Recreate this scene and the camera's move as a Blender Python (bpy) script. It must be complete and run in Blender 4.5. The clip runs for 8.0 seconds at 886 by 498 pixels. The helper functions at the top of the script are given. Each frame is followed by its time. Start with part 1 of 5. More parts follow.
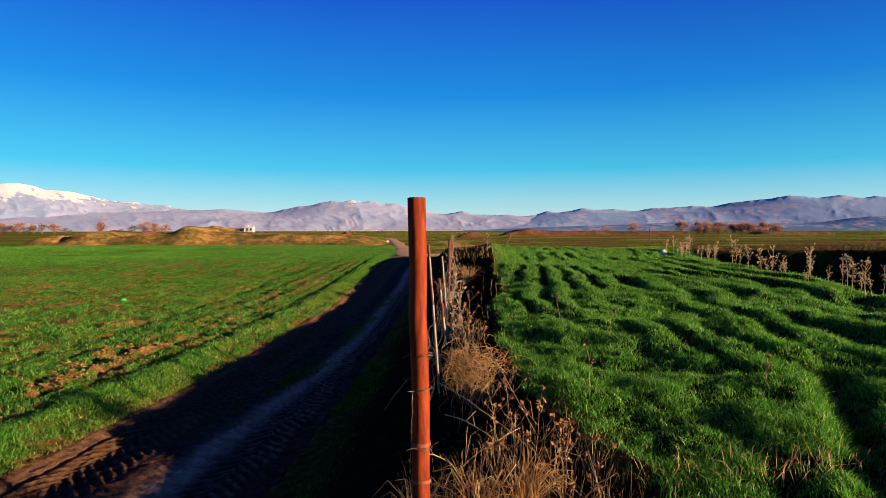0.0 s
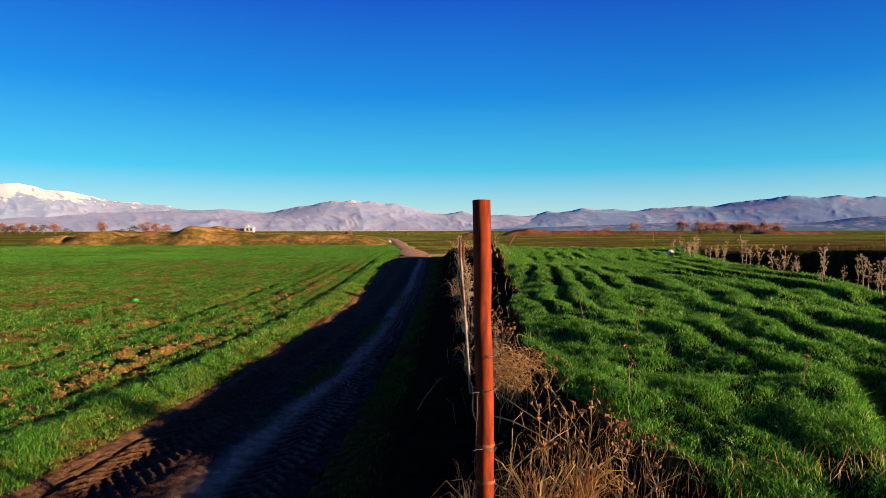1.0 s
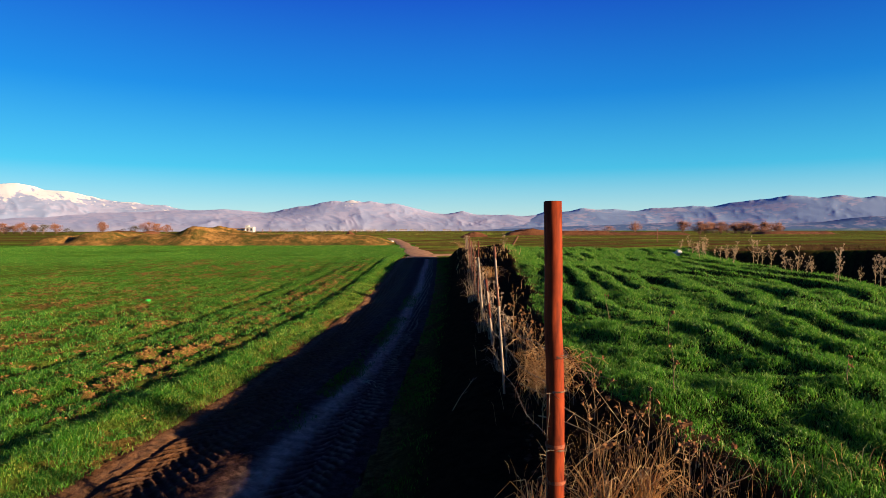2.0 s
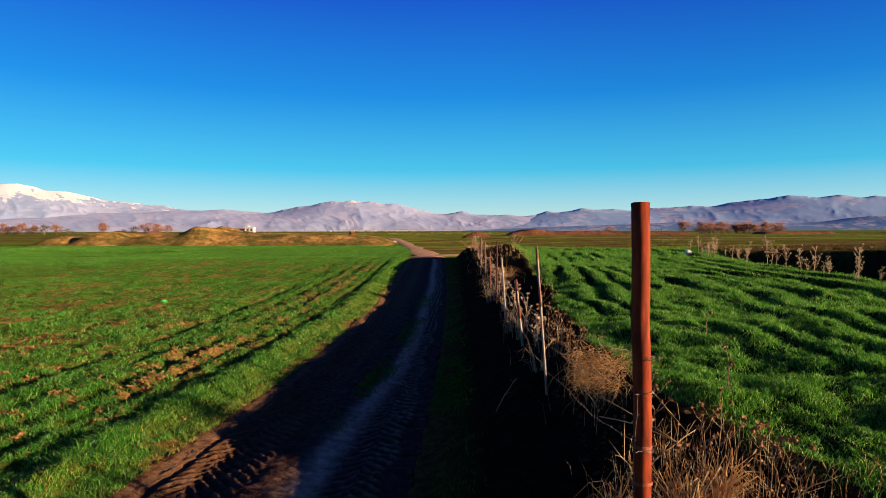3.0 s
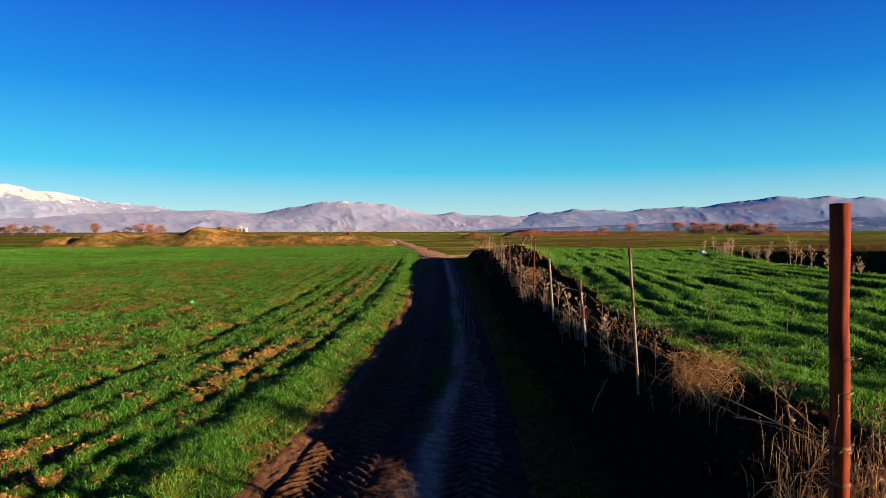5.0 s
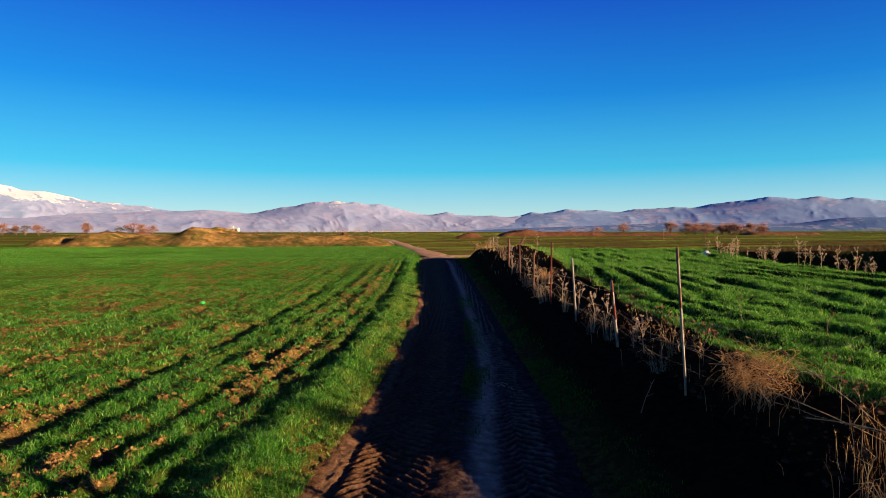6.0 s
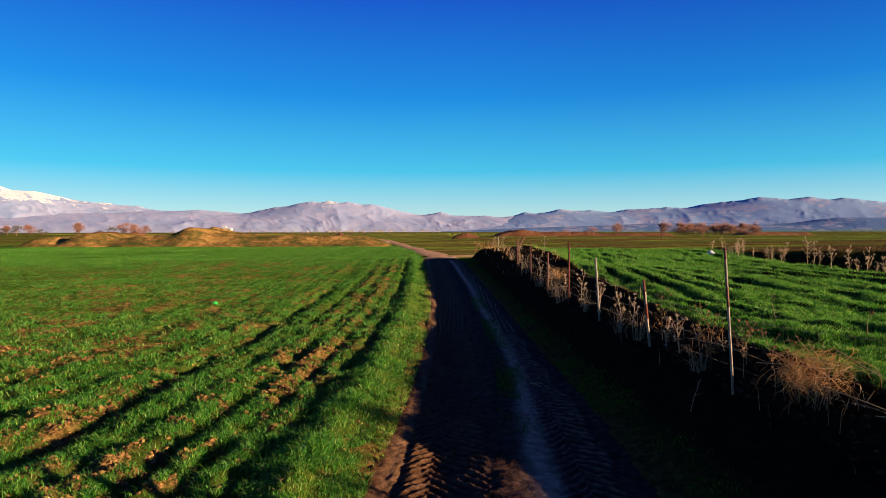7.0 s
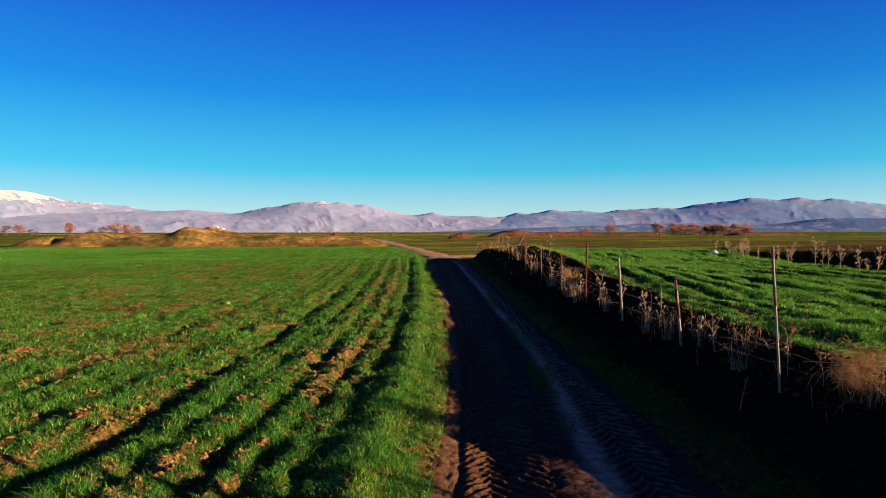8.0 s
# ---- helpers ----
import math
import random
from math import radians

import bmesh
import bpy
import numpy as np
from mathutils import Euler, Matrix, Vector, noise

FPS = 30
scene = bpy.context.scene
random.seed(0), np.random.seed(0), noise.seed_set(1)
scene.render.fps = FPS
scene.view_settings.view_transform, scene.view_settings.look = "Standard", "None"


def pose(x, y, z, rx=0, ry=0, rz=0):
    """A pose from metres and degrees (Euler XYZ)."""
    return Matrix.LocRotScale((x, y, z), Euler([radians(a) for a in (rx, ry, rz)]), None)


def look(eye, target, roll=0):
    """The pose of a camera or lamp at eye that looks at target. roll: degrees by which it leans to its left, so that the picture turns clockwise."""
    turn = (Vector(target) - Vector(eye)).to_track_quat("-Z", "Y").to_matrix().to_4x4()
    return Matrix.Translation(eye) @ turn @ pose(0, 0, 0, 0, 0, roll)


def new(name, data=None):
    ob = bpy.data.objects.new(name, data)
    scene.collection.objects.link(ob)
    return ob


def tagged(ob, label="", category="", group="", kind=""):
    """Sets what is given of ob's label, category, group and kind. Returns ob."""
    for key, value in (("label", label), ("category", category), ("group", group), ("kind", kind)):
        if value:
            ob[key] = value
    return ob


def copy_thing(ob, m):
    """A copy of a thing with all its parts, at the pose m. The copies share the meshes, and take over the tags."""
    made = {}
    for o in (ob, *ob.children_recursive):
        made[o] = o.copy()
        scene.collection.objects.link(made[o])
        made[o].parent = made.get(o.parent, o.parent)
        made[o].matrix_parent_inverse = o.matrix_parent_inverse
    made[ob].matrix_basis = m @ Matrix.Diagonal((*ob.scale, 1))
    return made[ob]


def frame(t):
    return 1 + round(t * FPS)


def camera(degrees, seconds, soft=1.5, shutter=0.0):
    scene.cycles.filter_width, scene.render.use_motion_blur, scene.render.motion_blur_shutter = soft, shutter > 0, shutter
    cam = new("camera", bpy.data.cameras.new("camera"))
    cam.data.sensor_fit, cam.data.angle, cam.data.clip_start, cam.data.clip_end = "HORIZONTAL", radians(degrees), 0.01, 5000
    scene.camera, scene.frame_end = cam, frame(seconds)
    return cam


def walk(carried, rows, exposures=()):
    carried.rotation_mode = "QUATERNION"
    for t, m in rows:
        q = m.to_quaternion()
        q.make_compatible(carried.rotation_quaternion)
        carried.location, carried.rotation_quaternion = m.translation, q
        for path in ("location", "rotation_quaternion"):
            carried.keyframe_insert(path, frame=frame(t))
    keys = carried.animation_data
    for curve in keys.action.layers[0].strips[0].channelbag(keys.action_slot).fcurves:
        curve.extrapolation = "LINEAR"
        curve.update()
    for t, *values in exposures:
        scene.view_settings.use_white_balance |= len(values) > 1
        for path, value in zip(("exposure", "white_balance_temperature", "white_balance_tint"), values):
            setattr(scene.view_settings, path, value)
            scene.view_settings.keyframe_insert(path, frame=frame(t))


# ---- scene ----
cam = camera(73.7, 8.0, soft=0.55)
METRES, EYE, TILT, LEAN, TURN = 3.7, 2.0, -4.1, 0.0, -1.1
ROWS = [
    (0.0, 0.0, 0.0, 0.0, 0.0, 2.34, 0.07),
    (0.5, -0.0413, -0.0025, 0.0013, 0.01, 2.34, 0.08),
    (1.0, -0.083, -0.0056, 0.0024, -0.0, 2.34, 0.08),
    (1.5, -0.126, -0.0068, 0.0033, -0.0, 2.34, 0.08),
    (3.0, -0.2877, -0.0072, 0.0058, -0.03, 2.35, 0.14),
    (3.5, -0.3498, -0.0082, 0.007, -0.04, 2.36, 0.16),
    (4.0, -0.4156, -0.0084, 0.0075, -0.13, 2.36, 0.2),
    (4.5, -0.484, -0.007, 0.0072, -0.42, 2.38, 0.2),
    (6.0, -0.7007, 0.0107, 0.0083, -1.51, 2.42, 0.21),
    (6.5, -0.7735, 0.0141, 0.0086, -1.86, 2.42, 0.25),
    (7.0, -0.8478, 0.0174, 0.0079, -2.17, 2.43, 0.26),
    (7.5, -0.9232, 0.0219, 0.0074, -2.49, 2.43, 0.27),
    (8.0, -0.9983, 0.0277, 0.0057, -2.91, 2.45, 0.28),
]
walk(cam, [(t, pose(0, 0, EYE, TILT, LEAN, TURN) @ pose(METRES * x, METRES * y, METRES * z, 90 + pitch, roll, yaw)) for t, x, y, z, yaw, pitch, roll in ROWS])

# ---- light ----
SUN_AZ, SUN_EL = 110.0, 10.1          # degrees clockwise from +y, degrees above the horizon
world = bpy.data.worlds.new("sky")
scene.world = world
world.use_nodes = True
wt = world.node_tree
wt.nodes.clear()
sky = wt.nodes.new("ShaderNodeTexSky")
sky.sky_type = "NISHITA"
sky.sun_disc = False
sky.sun_elevation, sky.sun_rotation = radians(SUN_EL), radians(SUN_AZ)
sky.altitude, sky.air_density, sky.dust_density, sky.ozone_density = 1200.0, 1.0, 0.2, 3.0
back = wt.nodes.new("ShaderNodeBackground")
back.inputs["Strength"].default_value = 0.082
wout = wt.nodes.new("ShaderNodeOutputWorld")
# deep, polarised winter sky: clearer blue with height, pale at the horizon, overhead dimmed to darken shade
coord = wt.nodes.new("ShaderNodeTexCoord")
split = wt.nodes.new("ShaderNodeSeparateXYZ")
wt.links.new(coord.outputs["Generated"], split.inputs[0])
tint = wt.nodes.new("ShaderNodeValToRGB")
# stops above 0.37 are dimmed to cut the fill light in shade
SKY_TINT = [(0.0, (0.86, 0.84, 0.86)), (0.035, (0.62, 0.78, 0.84)), (0.10, (0.22, 0.68, 0.82)), (0.21, (0.075, 0.54, 0.84)), (0.37, (0.050, 0.27, 0.78)), (0.60, (0.03, 0.13, 0.42)), (1.0, (0.02, 0.06, 0.18))]
while len(tint.color_ramp.elements) < len(SKY_TINT):
    tint.color_ramp.elements.new(0.5)
for e, (at, c) in zip(tint.color_ramp.elements, SKY_TINT):
    e.position, e.color = at, (*c, 1)
wt.links.new(split.outputs[2], tint.inputs[0])
deep = wt.nodes.new("ShaderNodeMix")
deep.data_type, deep.blend_type = "RGBA", "MULTIPLY"
deep.inputs[0].default_value = 1.0
wt.links.new(sky.outputs[0], deep.inputs[6])
wt.links.new(tint.outputs[0], deep.inputs[7])
wt.links.new(deep.outputs[2], back.inputs["Color"])
# clear blue of the upper air, darkened overhead to cut fill in the shade
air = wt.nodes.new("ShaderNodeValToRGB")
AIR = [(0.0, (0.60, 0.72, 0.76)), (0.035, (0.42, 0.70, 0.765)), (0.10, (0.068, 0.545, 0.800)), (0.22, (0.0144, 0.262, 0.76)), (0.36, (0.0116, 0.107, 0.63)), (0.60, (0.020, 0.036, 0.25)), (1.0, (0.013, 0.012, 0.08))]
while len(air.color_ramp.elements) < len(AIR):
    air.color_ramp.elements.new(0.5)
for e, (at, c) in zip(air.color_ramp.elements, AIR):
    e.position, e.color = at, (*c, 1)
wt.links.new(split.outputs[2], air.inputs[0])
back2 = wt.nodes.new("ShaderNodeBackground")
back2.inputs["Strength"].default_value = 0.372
# high on the right the air is multiplied darker
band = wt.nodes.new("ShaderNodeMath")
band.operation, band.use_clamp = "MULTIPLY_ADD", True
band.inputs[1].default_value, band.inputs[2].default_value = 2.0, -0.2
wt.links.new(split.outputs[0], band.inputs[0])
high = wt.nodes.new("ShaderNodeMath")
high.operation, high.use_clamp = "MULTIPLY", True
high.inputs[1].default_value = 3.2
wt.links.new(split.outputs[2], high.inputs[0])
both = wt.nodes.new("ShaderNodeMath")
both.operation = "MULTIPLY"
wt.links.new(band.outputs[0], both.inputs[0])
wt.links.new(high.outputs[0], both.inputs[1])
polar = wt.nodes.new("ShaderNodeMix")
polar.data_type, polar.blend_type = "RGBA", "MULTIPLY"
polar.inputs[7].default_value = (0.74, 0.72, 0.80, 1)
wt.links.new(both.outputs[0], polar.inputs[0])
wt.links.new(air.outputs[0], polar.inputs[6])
# below the horizon only a dark earth colour, so no fill comes from underneath
earth = wt.nodes.new("ShaderNodeMath")
earth.operation, earth.use_clamp = "MULTIPLY_ADD", True
earth.inputs[1].default_value, earth.inputs[2].default_value = 40.0, 1.0
wt.links.new(split.outputs[2], earth.inputs[0])
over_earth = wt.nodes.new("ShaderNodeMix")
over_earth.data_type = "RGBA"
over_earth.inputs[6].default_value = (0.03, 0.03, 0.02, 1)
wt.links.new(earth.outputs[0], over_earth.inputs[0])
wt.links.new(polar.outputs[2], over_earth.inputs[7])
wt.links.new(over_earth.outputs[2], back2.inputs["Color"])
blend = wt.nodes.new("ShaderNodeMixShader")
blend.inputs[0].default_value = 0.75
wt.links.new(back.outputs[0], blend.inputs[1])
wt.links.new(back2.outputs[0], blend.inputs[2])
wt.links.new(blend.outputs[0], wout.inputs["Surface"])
sun_data = bpy.data.lights.new("sun", "SUN")
sun_data.energy, sun_data.angle, sun_data.color = 5.1, radians(0.53), (1.0, 0.78, 0.50)
sun = new("sun", sun_data)
sa, se = radians(SUN_AZ), radians(SUN_EL)
SUN_DIR = Vector((math.sin(sa) * math.cos(se), math.cos(sa) * math.cos(se), math.sin(se)))
sun.matrix_world = look(SUN_DIR * 60, (0, 0, 0))
scene.view_settings.exposure = 1.5


# ---- small tools ----
def lattice(ix, iy, seed):
    h = (ix.astype(np.int64) * 374761393 + iy.astype(np.int64) * 668265263 + seed * 982451653) & 0xFFFFFFFF
    h = ((h ^ (h >> 13)) * 1274126177) & 0xFFFFFFFF
    return ((h ^ (h >> 16)) & 0xFFFF) / 65535.0


def vnoise(x, y, seed=0):
    x, y = np.asarray(x, float), np.asarray(y, float)
    ix, iy = np.floor(x), np.floor(y)
    fx, fy = x - ix, y - iy
    fx, fy = fx * fx * (3 - 2 * fx), fy * fy * (3 - 2 * fy)
    a, b = lattice(ix, iy, seed), lattice(ix + 1, iy, seed)
    c, d = lattice(ix, iy + 1, seed), lattice(ix + 1, iy + 1, seed)
    return (a * (1 - fx) + b * fx) * (1 - fy) + (c * (1 - fx) + d * fx) * fy


def fbm(x, y, octaves=4, seed=0):
    total, amp, norm = 0.0, 1.0, 0.0
    for k in range(octaves):
        total = total + amp * vnoise(np.asarray(x) * 2.03 ** k + 17.3 * k, np.asarray(y) * 2.03 ** k - 9.1 * k, seed + k)
        norm, amp = norm + amp, amp * 0.5
    return total / norm


def smooth(a, b, x):
    s = np.clip((np.asarray(x, float) - a) / (b - a), 0, 1)
    return s * s * (3 - 2 * s)


def big_mesh(name, co, faces, material, shade=True, attributes=None):
    me = bpy.data.meshes.new(name)
    k = faces.shape[1]
    me.vertices.add(len(co))
    me.vertices.foreach_set("co", np.ascontiguousarray(co, np.float32).ravel())
    me.loops.add(faces.size)
    me.loops.foreach_set("vertex_index", np.ascontiguousarray(faces, np.int32).ravel())
    me.polygons.add(len(faces))
    me.polygons.foreach_set("loop_start", np.arange(0, faces.size, k, dtype=np.int32))
    me.polygons.foreach_set("use_smooth", np.full(len(faces), shade))
    for key, values in (attributes or {}).items():
        layer = me.attributes.new(key, "FLOAT", "POINT")
        layer.data.foreach_set("value", np.ascontiguousarray(values, np.float32).ravel())
    me.update(calc_edges=True)
    me.materials.append(material)
    return new(name, me)


def grid_faces(nu, nv):
    i = np.arange((nu - 1) * (nv - 1))
    a = (i // (nv - 1)) * nv + i % (nv - 1)
    return np.stack([a, a + nv, a + nv + 1, a + 1], 1)


def part(name, bm, material, parent=None, label="", smooth_faces=True):
    """Link a bmesh as one mesh object, under a thing or a part where one is given."""
    me = bpy.data.meshes.new(name)
    bm.to_mesh(me)
    bm.free()
    for p in me.polygons:
        p.use_smooth = smooth_faces
    me.materials.append(material)
    ob = new(name, me)
    ob.parent = parent
    return tagged(ob, label) if label else ob


def empty(name, m):
    ob = new(name)
    ob.empty_display_size = 0.1
    ob.matrix_basis = m
    return ob


def tube(bm, pts, radii, seg=5, caps=True):
    """A swept tube through pts with a radius at each."""
    pts = [Vector(p) for p in pts]
    rings = []
    for i, p in enumerate(pts):
        d = (pts[min(i + 1, len(pts) - 1)] - pts[max(i - 1, 0)]).normalized()
        side = d.cross(Vector((0.31, 0.93, 0.17)))
        side = side.normalized() if side.length > 1e-4 else Vector((1, 0, 0))
        up = d.cross(side)
        rings.append([bm.verts.new(p + radii[i] * (math.cos(2 * math.pi * k / seg) * side + math.sin(2 * math.pi * k / seg) * up)) for k in range(seg)])
    for a, b in zip(rings, rings[1:]):
        for k in range(seg):
            bm.faces.new((a[k], a[(k + 1) % seg], b[(k + 1) % seg], b[k]))
    if caps:
        bm.faces.new(rings[0][::-1])
        bm.faces.new(rings[-1])
    return rings


# ---- materials ----
def material(name, rough=0.9, spec=0.2, metal=0.0):
    m = bpy.data.materials.new(name)
    m.use_nodes = True
    t = m.node_tree
    b = t.nodes["Principled BSDF"]
    b.inputs["Roughness"].default_value = rough
    b.inputs["Specular IOR Level"].default_value = spec
    b.inputs["Metallic"].default_value = metal
    return m, t, b


def node(t, kind, **values):
    n = t.nodes.new(kind)
    for key, v in values.items():
        n.inputs[key].default_value = v
    return n


def ramp(t, source, stops):
    r = t.nodes.new("ShaderNodeValToRGB")
    while len(r.color_ramp.elements) < len(stops):
        r.color_ramp.elements.new(0.5)
    for e, (at, c) in zip(r.color_ramp.elements, stops):
        e.position, e.color = at, (*c, 1)
    t.links.new(source, r.inputs[0])
    return r.outputs[0]


def mixed(t, factor, a, b, kind="MIX"):
    n = t.nodes.new("ShaderNodeMix")
    n.data_type, n.blend_type = "RGBA", kind
    for source, socket in ((factor, n.inputs[0]), (a, n.inputs[6]), (b, n.inputs[7])):
        if isinstance(source, (int, float)):
            socket.default_value = source
        elif isinstance(source, tuple):
            socket.default_value = (*source, 1)
        else:
            t.links.new(source, socket)
    return n.outputs[2]


def noise_of(t, scale, detail=5.0, rough=0.6, stretch=None):
    n = node(t, "ShaderNodeTexNoise", Scale=scale, Detail=detail, Roughness=rough)
    c = t.nodes.new("ShaderNodeTexCoord")
    if stretch:
        mp = node(t, "ShaderNodeMapping", Scale=stretch)
        t.links.new(c.outputs["Object"], mp.inputs["Vector"])
        t.links.new(mp.outputs[0], n.inputs["Vector"])
    else:
        t.links.new(c.outputs["Object"], n.inputs["Vector"])
    return n.outputs[0]


def attr(t, name):
    n = t.nodes.new("ShaderNodeAttribute")
    n.attribute_name = name
    return n.outputs["Fac"]


def bump(t, b, height, strength, distance):
    n = node(t, "ShaderNodeBump", Strength=strength, Distance=distance)
    t.links.new(height, n.inputs["Height"])
    t.links.new(n.outputs[0], b.inputs["Normal"])


def simple(name, dark, light, scale=8.0, rough=0.9, spec=0.2, metal=0.0, relief=0.3, distance=0.01, stretch=None):
    m, t, b = material(name, rough, spec, metal)
    n1 = noise_of(t, scale, 6.0, 0.65, stretch)
    t.links.new(ramp(t, n1, [(0.3, dark), (0.7, light)]), b.inputs["Base Color"])
    bump(t, b, noise_of(t, scale * 4, 4.0, 0.6, stretch), relief, distance)
    return m


def leaf_material(name, dark, light, tip, translucent=0.35, gloss=0.12):
    """Thin blades: diffuse with light passing through, varied from blade to blade and over the field."""
    m = bpy.data.materials.new(name)
    m.use_nodes = True
    t = m.node_tree
    t.nodes.clear()
    out = t.nodes.new("ShaderNodeOutputMaterial")
    geo = t.nodes.new("ShaderNodeNewGeometry")
    c = ramp(t, geo.outputs["Random Per Island"], [(0.0, dark), (0.75, light), (1.0, tip)])
    patch = noise_of(t, 0.9, 3.0, 0.6)
    c = mixed(t, patch, c, mixed(t, 1.0, c, (0.62, 0.75, 0.6), "MULTIPLY"))
    d = node(t, "ShaderNodeBsdfDiffuse")
    tr = node(t, "ShaderNodeBsdfTranslucent")
    gl = node(t, "ShaderNodeBsdfGlossy", Roughness=0.45)
    gl.inputs["Color"].default_value = (0.5, 0.5, 0.45, 1)
    t.links.new(c, d.inputs["Color"])
    t.links.new(c, tr.inputs["Color"])
    m1, m2 = node(t, "ShaderNodeMixShader", Fac=translucent), node(t, "ShaderNodeMixShader", Fac=gloss * 0.3)
    t.links.new(d.outputs[0], m1.inputs[1])
    t.links.new(tr.outputs[0], m1.inputs[2])
    t.links.new(m1.outputs[0], m2.inputs[1])
    t.links.new(gl.outputs[0], m2.inputs[2])
    t.links.new(m2.outputs[0], out.inputs["Surface"])
    return m


wheat = leaf_material("young_wheat", (0.020, 0.105, 0.011), (0.106, 0.322, 0.026), (0.40, 0.50, 0.09), 0.42)
lush_wheat = leaf_material("lush_wheat", (0.032, 0.122, 0.010), (0.132, 0.345, 0.026), (0.40, 0.50, 0.10), 0.50)
# verge green is darkened for the shade it stands in
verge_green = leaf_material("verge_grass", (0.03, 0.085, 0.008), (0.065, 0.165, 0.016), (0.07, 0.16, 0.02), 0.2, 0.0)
straw = leaf_material("dry_straw", (0.38, 0.17, 0.07), (0.76, 0.39, 0.16), (0.90, 0.62, 0.36), 0.4)
clod_mat = simple("clod_earth", (0.13, 0.060, 0.020), (0.37, 0.185, 0.060), 9, 0.95, 0.1, 0.0, 0.6, 0.01)
far_crop, t, b = material("thin_far_crop", 0.9, 0.1)
t.links.new(ramp(t, noise_of(t, 0.05, 6.0, 0.6, (0.35, 3.0, 1)), [(0.36, (0.085, 0.175, 0.016)), (0.46, (0.18, 0.20, 0.028)), (0.49, (0.10, 0.050, 0.018)), (0.54, (0.095, 0.050, 0.018)), (0.57, (0.10, 0.15, 0.018)), (0.68, (0.085, 0.046, 0.018))]), b.inputs["Base Color"])
tawny = leaf_material("tawny_grass", (0.06, 0.055, 0.014), (0.15, 0.095, 0.028), (0.30, 0.16, 0.05), 0.2)
crumb_mat = simple("brown_crumbs", (0.045, 0.022, 0.010), (0.15, 0.072, 0.030), 40, 1.0, 0.0, 0.0, 0.6, 0.005)
# earth darkened to go with the shade colour of the bank
dark_lump_mat = simple("shade_dark_earth", (0.018, 0.012, 0.008), (0.075, 0.045, 0.024), 12, 1.0, 0.0, 0.0, 0.6, 0.01)
stalk_mat = simple("dry_stalk", (0.20, 0.11, 0.05), (0.40, 0.26, 0.14), 30, 0.85)
thistle_mat = simple("bleached_thistle", (0.30, 0.185, 0.10), (0.60, 0.40, 0.235), 30, 0.85)
grey_thistle = simple("weathered_thistle", (0.20, 0.12, 0.075), (0.42, 0.285, 0.185), 30, 0.85)
burr_mat = simple("seed_heads", (0.12, 0.05, 0.02), (0.28, 0.13, 0.05), 40, 0.95)
rust_red = simple("rusted_red_pipe", (0.055, 0.008, 0.004), (0.30, 0.042, 0.010), 9, 0.75, 0.1, 0.0, 0.06, 0.002, (3, 3, 0.5))
dark_red = simple("dark_red_oxide", (0.05, 0.012, 0.007), (0.17, 0.038, 0.018), 12, 0.8, 0.2, 0.0, 0.4, 0.004, (3, 3, 0.6))
rust_dark = simple("rusted_iron", (0.09, 0.030, 0.018), (0.24, 0.085, 0.05), 14, 0.8, 0.3, 0.0, 0.4, 0.004, (3, 3, 0.6))
worn_white = simple("flaking_white_paint", (0.13, 0.05, 0.022), (0.38, 0.31, 0.24), 7, 0.7, 0.3, 0.0, 0.3, 0.003, (4, 4, 1))
wire_mat = simple("weathered_wire", (0.07, 0.045, 0.03), (0.20, 0.14, 0.10), 20, 0.5, 0.5, 0.6)
pale_ring = simple("scuffed_bare_metal", (0.08, 0.014, 0.006), (0.34, 0.07, 0.022), 60, 0.55, 0.4)
bark = simple("winter_bark", (0.13, 0.07, 0.045), (0.26, 0.15, 0.10), 3, 0.95)
twig_mat = simple("winter_twigs", (0.11, 0.045, 0.028), (0.24, 0.10, 0.058), 0.6, 0.95)
scrub_mat = simple("dark_scrub", (0.035, 0.032, 0.022), (0.085, 0.065, 0.04), 0.6, 0.95)
rock_mat = simple("pale_rock", (0.38, 0.34, 0.30), (0.58, 0.54, 0.50), 12, 0.85)
wall_white = simple("white_plaster", (0.38, 0.34, 0.31), (0.52, 0.48, 0.44), 0.5, 0.9)
roof_mat = simple("roof_sheet", (0.25, 0.16, 0.13), (0.38, 0.24, 0.18), 0.7, 0.8)
# white walls of the far town, dimmed and tinted for haze
town_wall = simple("haze_tinted_wall", (0.30, 0.26, 0.27), (0.40, 0.35, 0.35), 0.5, 0.9)
glass_dark = simple("dark_window", (0.02, 0.025, 0.03), (0.04, 0.05, 0.06), 1, 0.2, 0.5)
green_plastic = simple("green_plastic", (0.015, 0.34, 0.04), (0.04, 0.48, 0.07), 5, 0.5, 0.2)
pale_plastic = simple("pale_blue_plastic", (0.30, 0.42, 0.50), (0.50, 0.60, 0.66), 5, 0.35, 0.5)
spoil_mat = simple("red_brown_spoil", (0.075, 0.027, 0.013), (0.20, 0.078, 0.034), 0.5, 0.95, 0.1, 0.0, 0.8, 0.3)

# soil and field floor, by cover
ground_mat, t, b = material("field_ground", 1.0, 0.0)
soil = ramp(t, noise_of(t, 11.0, 8.0, 0.8), [(0.32, (0.038, 0.021, 0.007)), (0.48, (0.15, 0.086, 0.026)), (0.68, (0.43, 0.255, 0.076))])
green = ramp(t, noise_of(t, 1.7, 6.0, 0.7), [(0.3, (0.022, 0.062, 0.007)), (0.7, (0.068, 0.155, 0.016))])
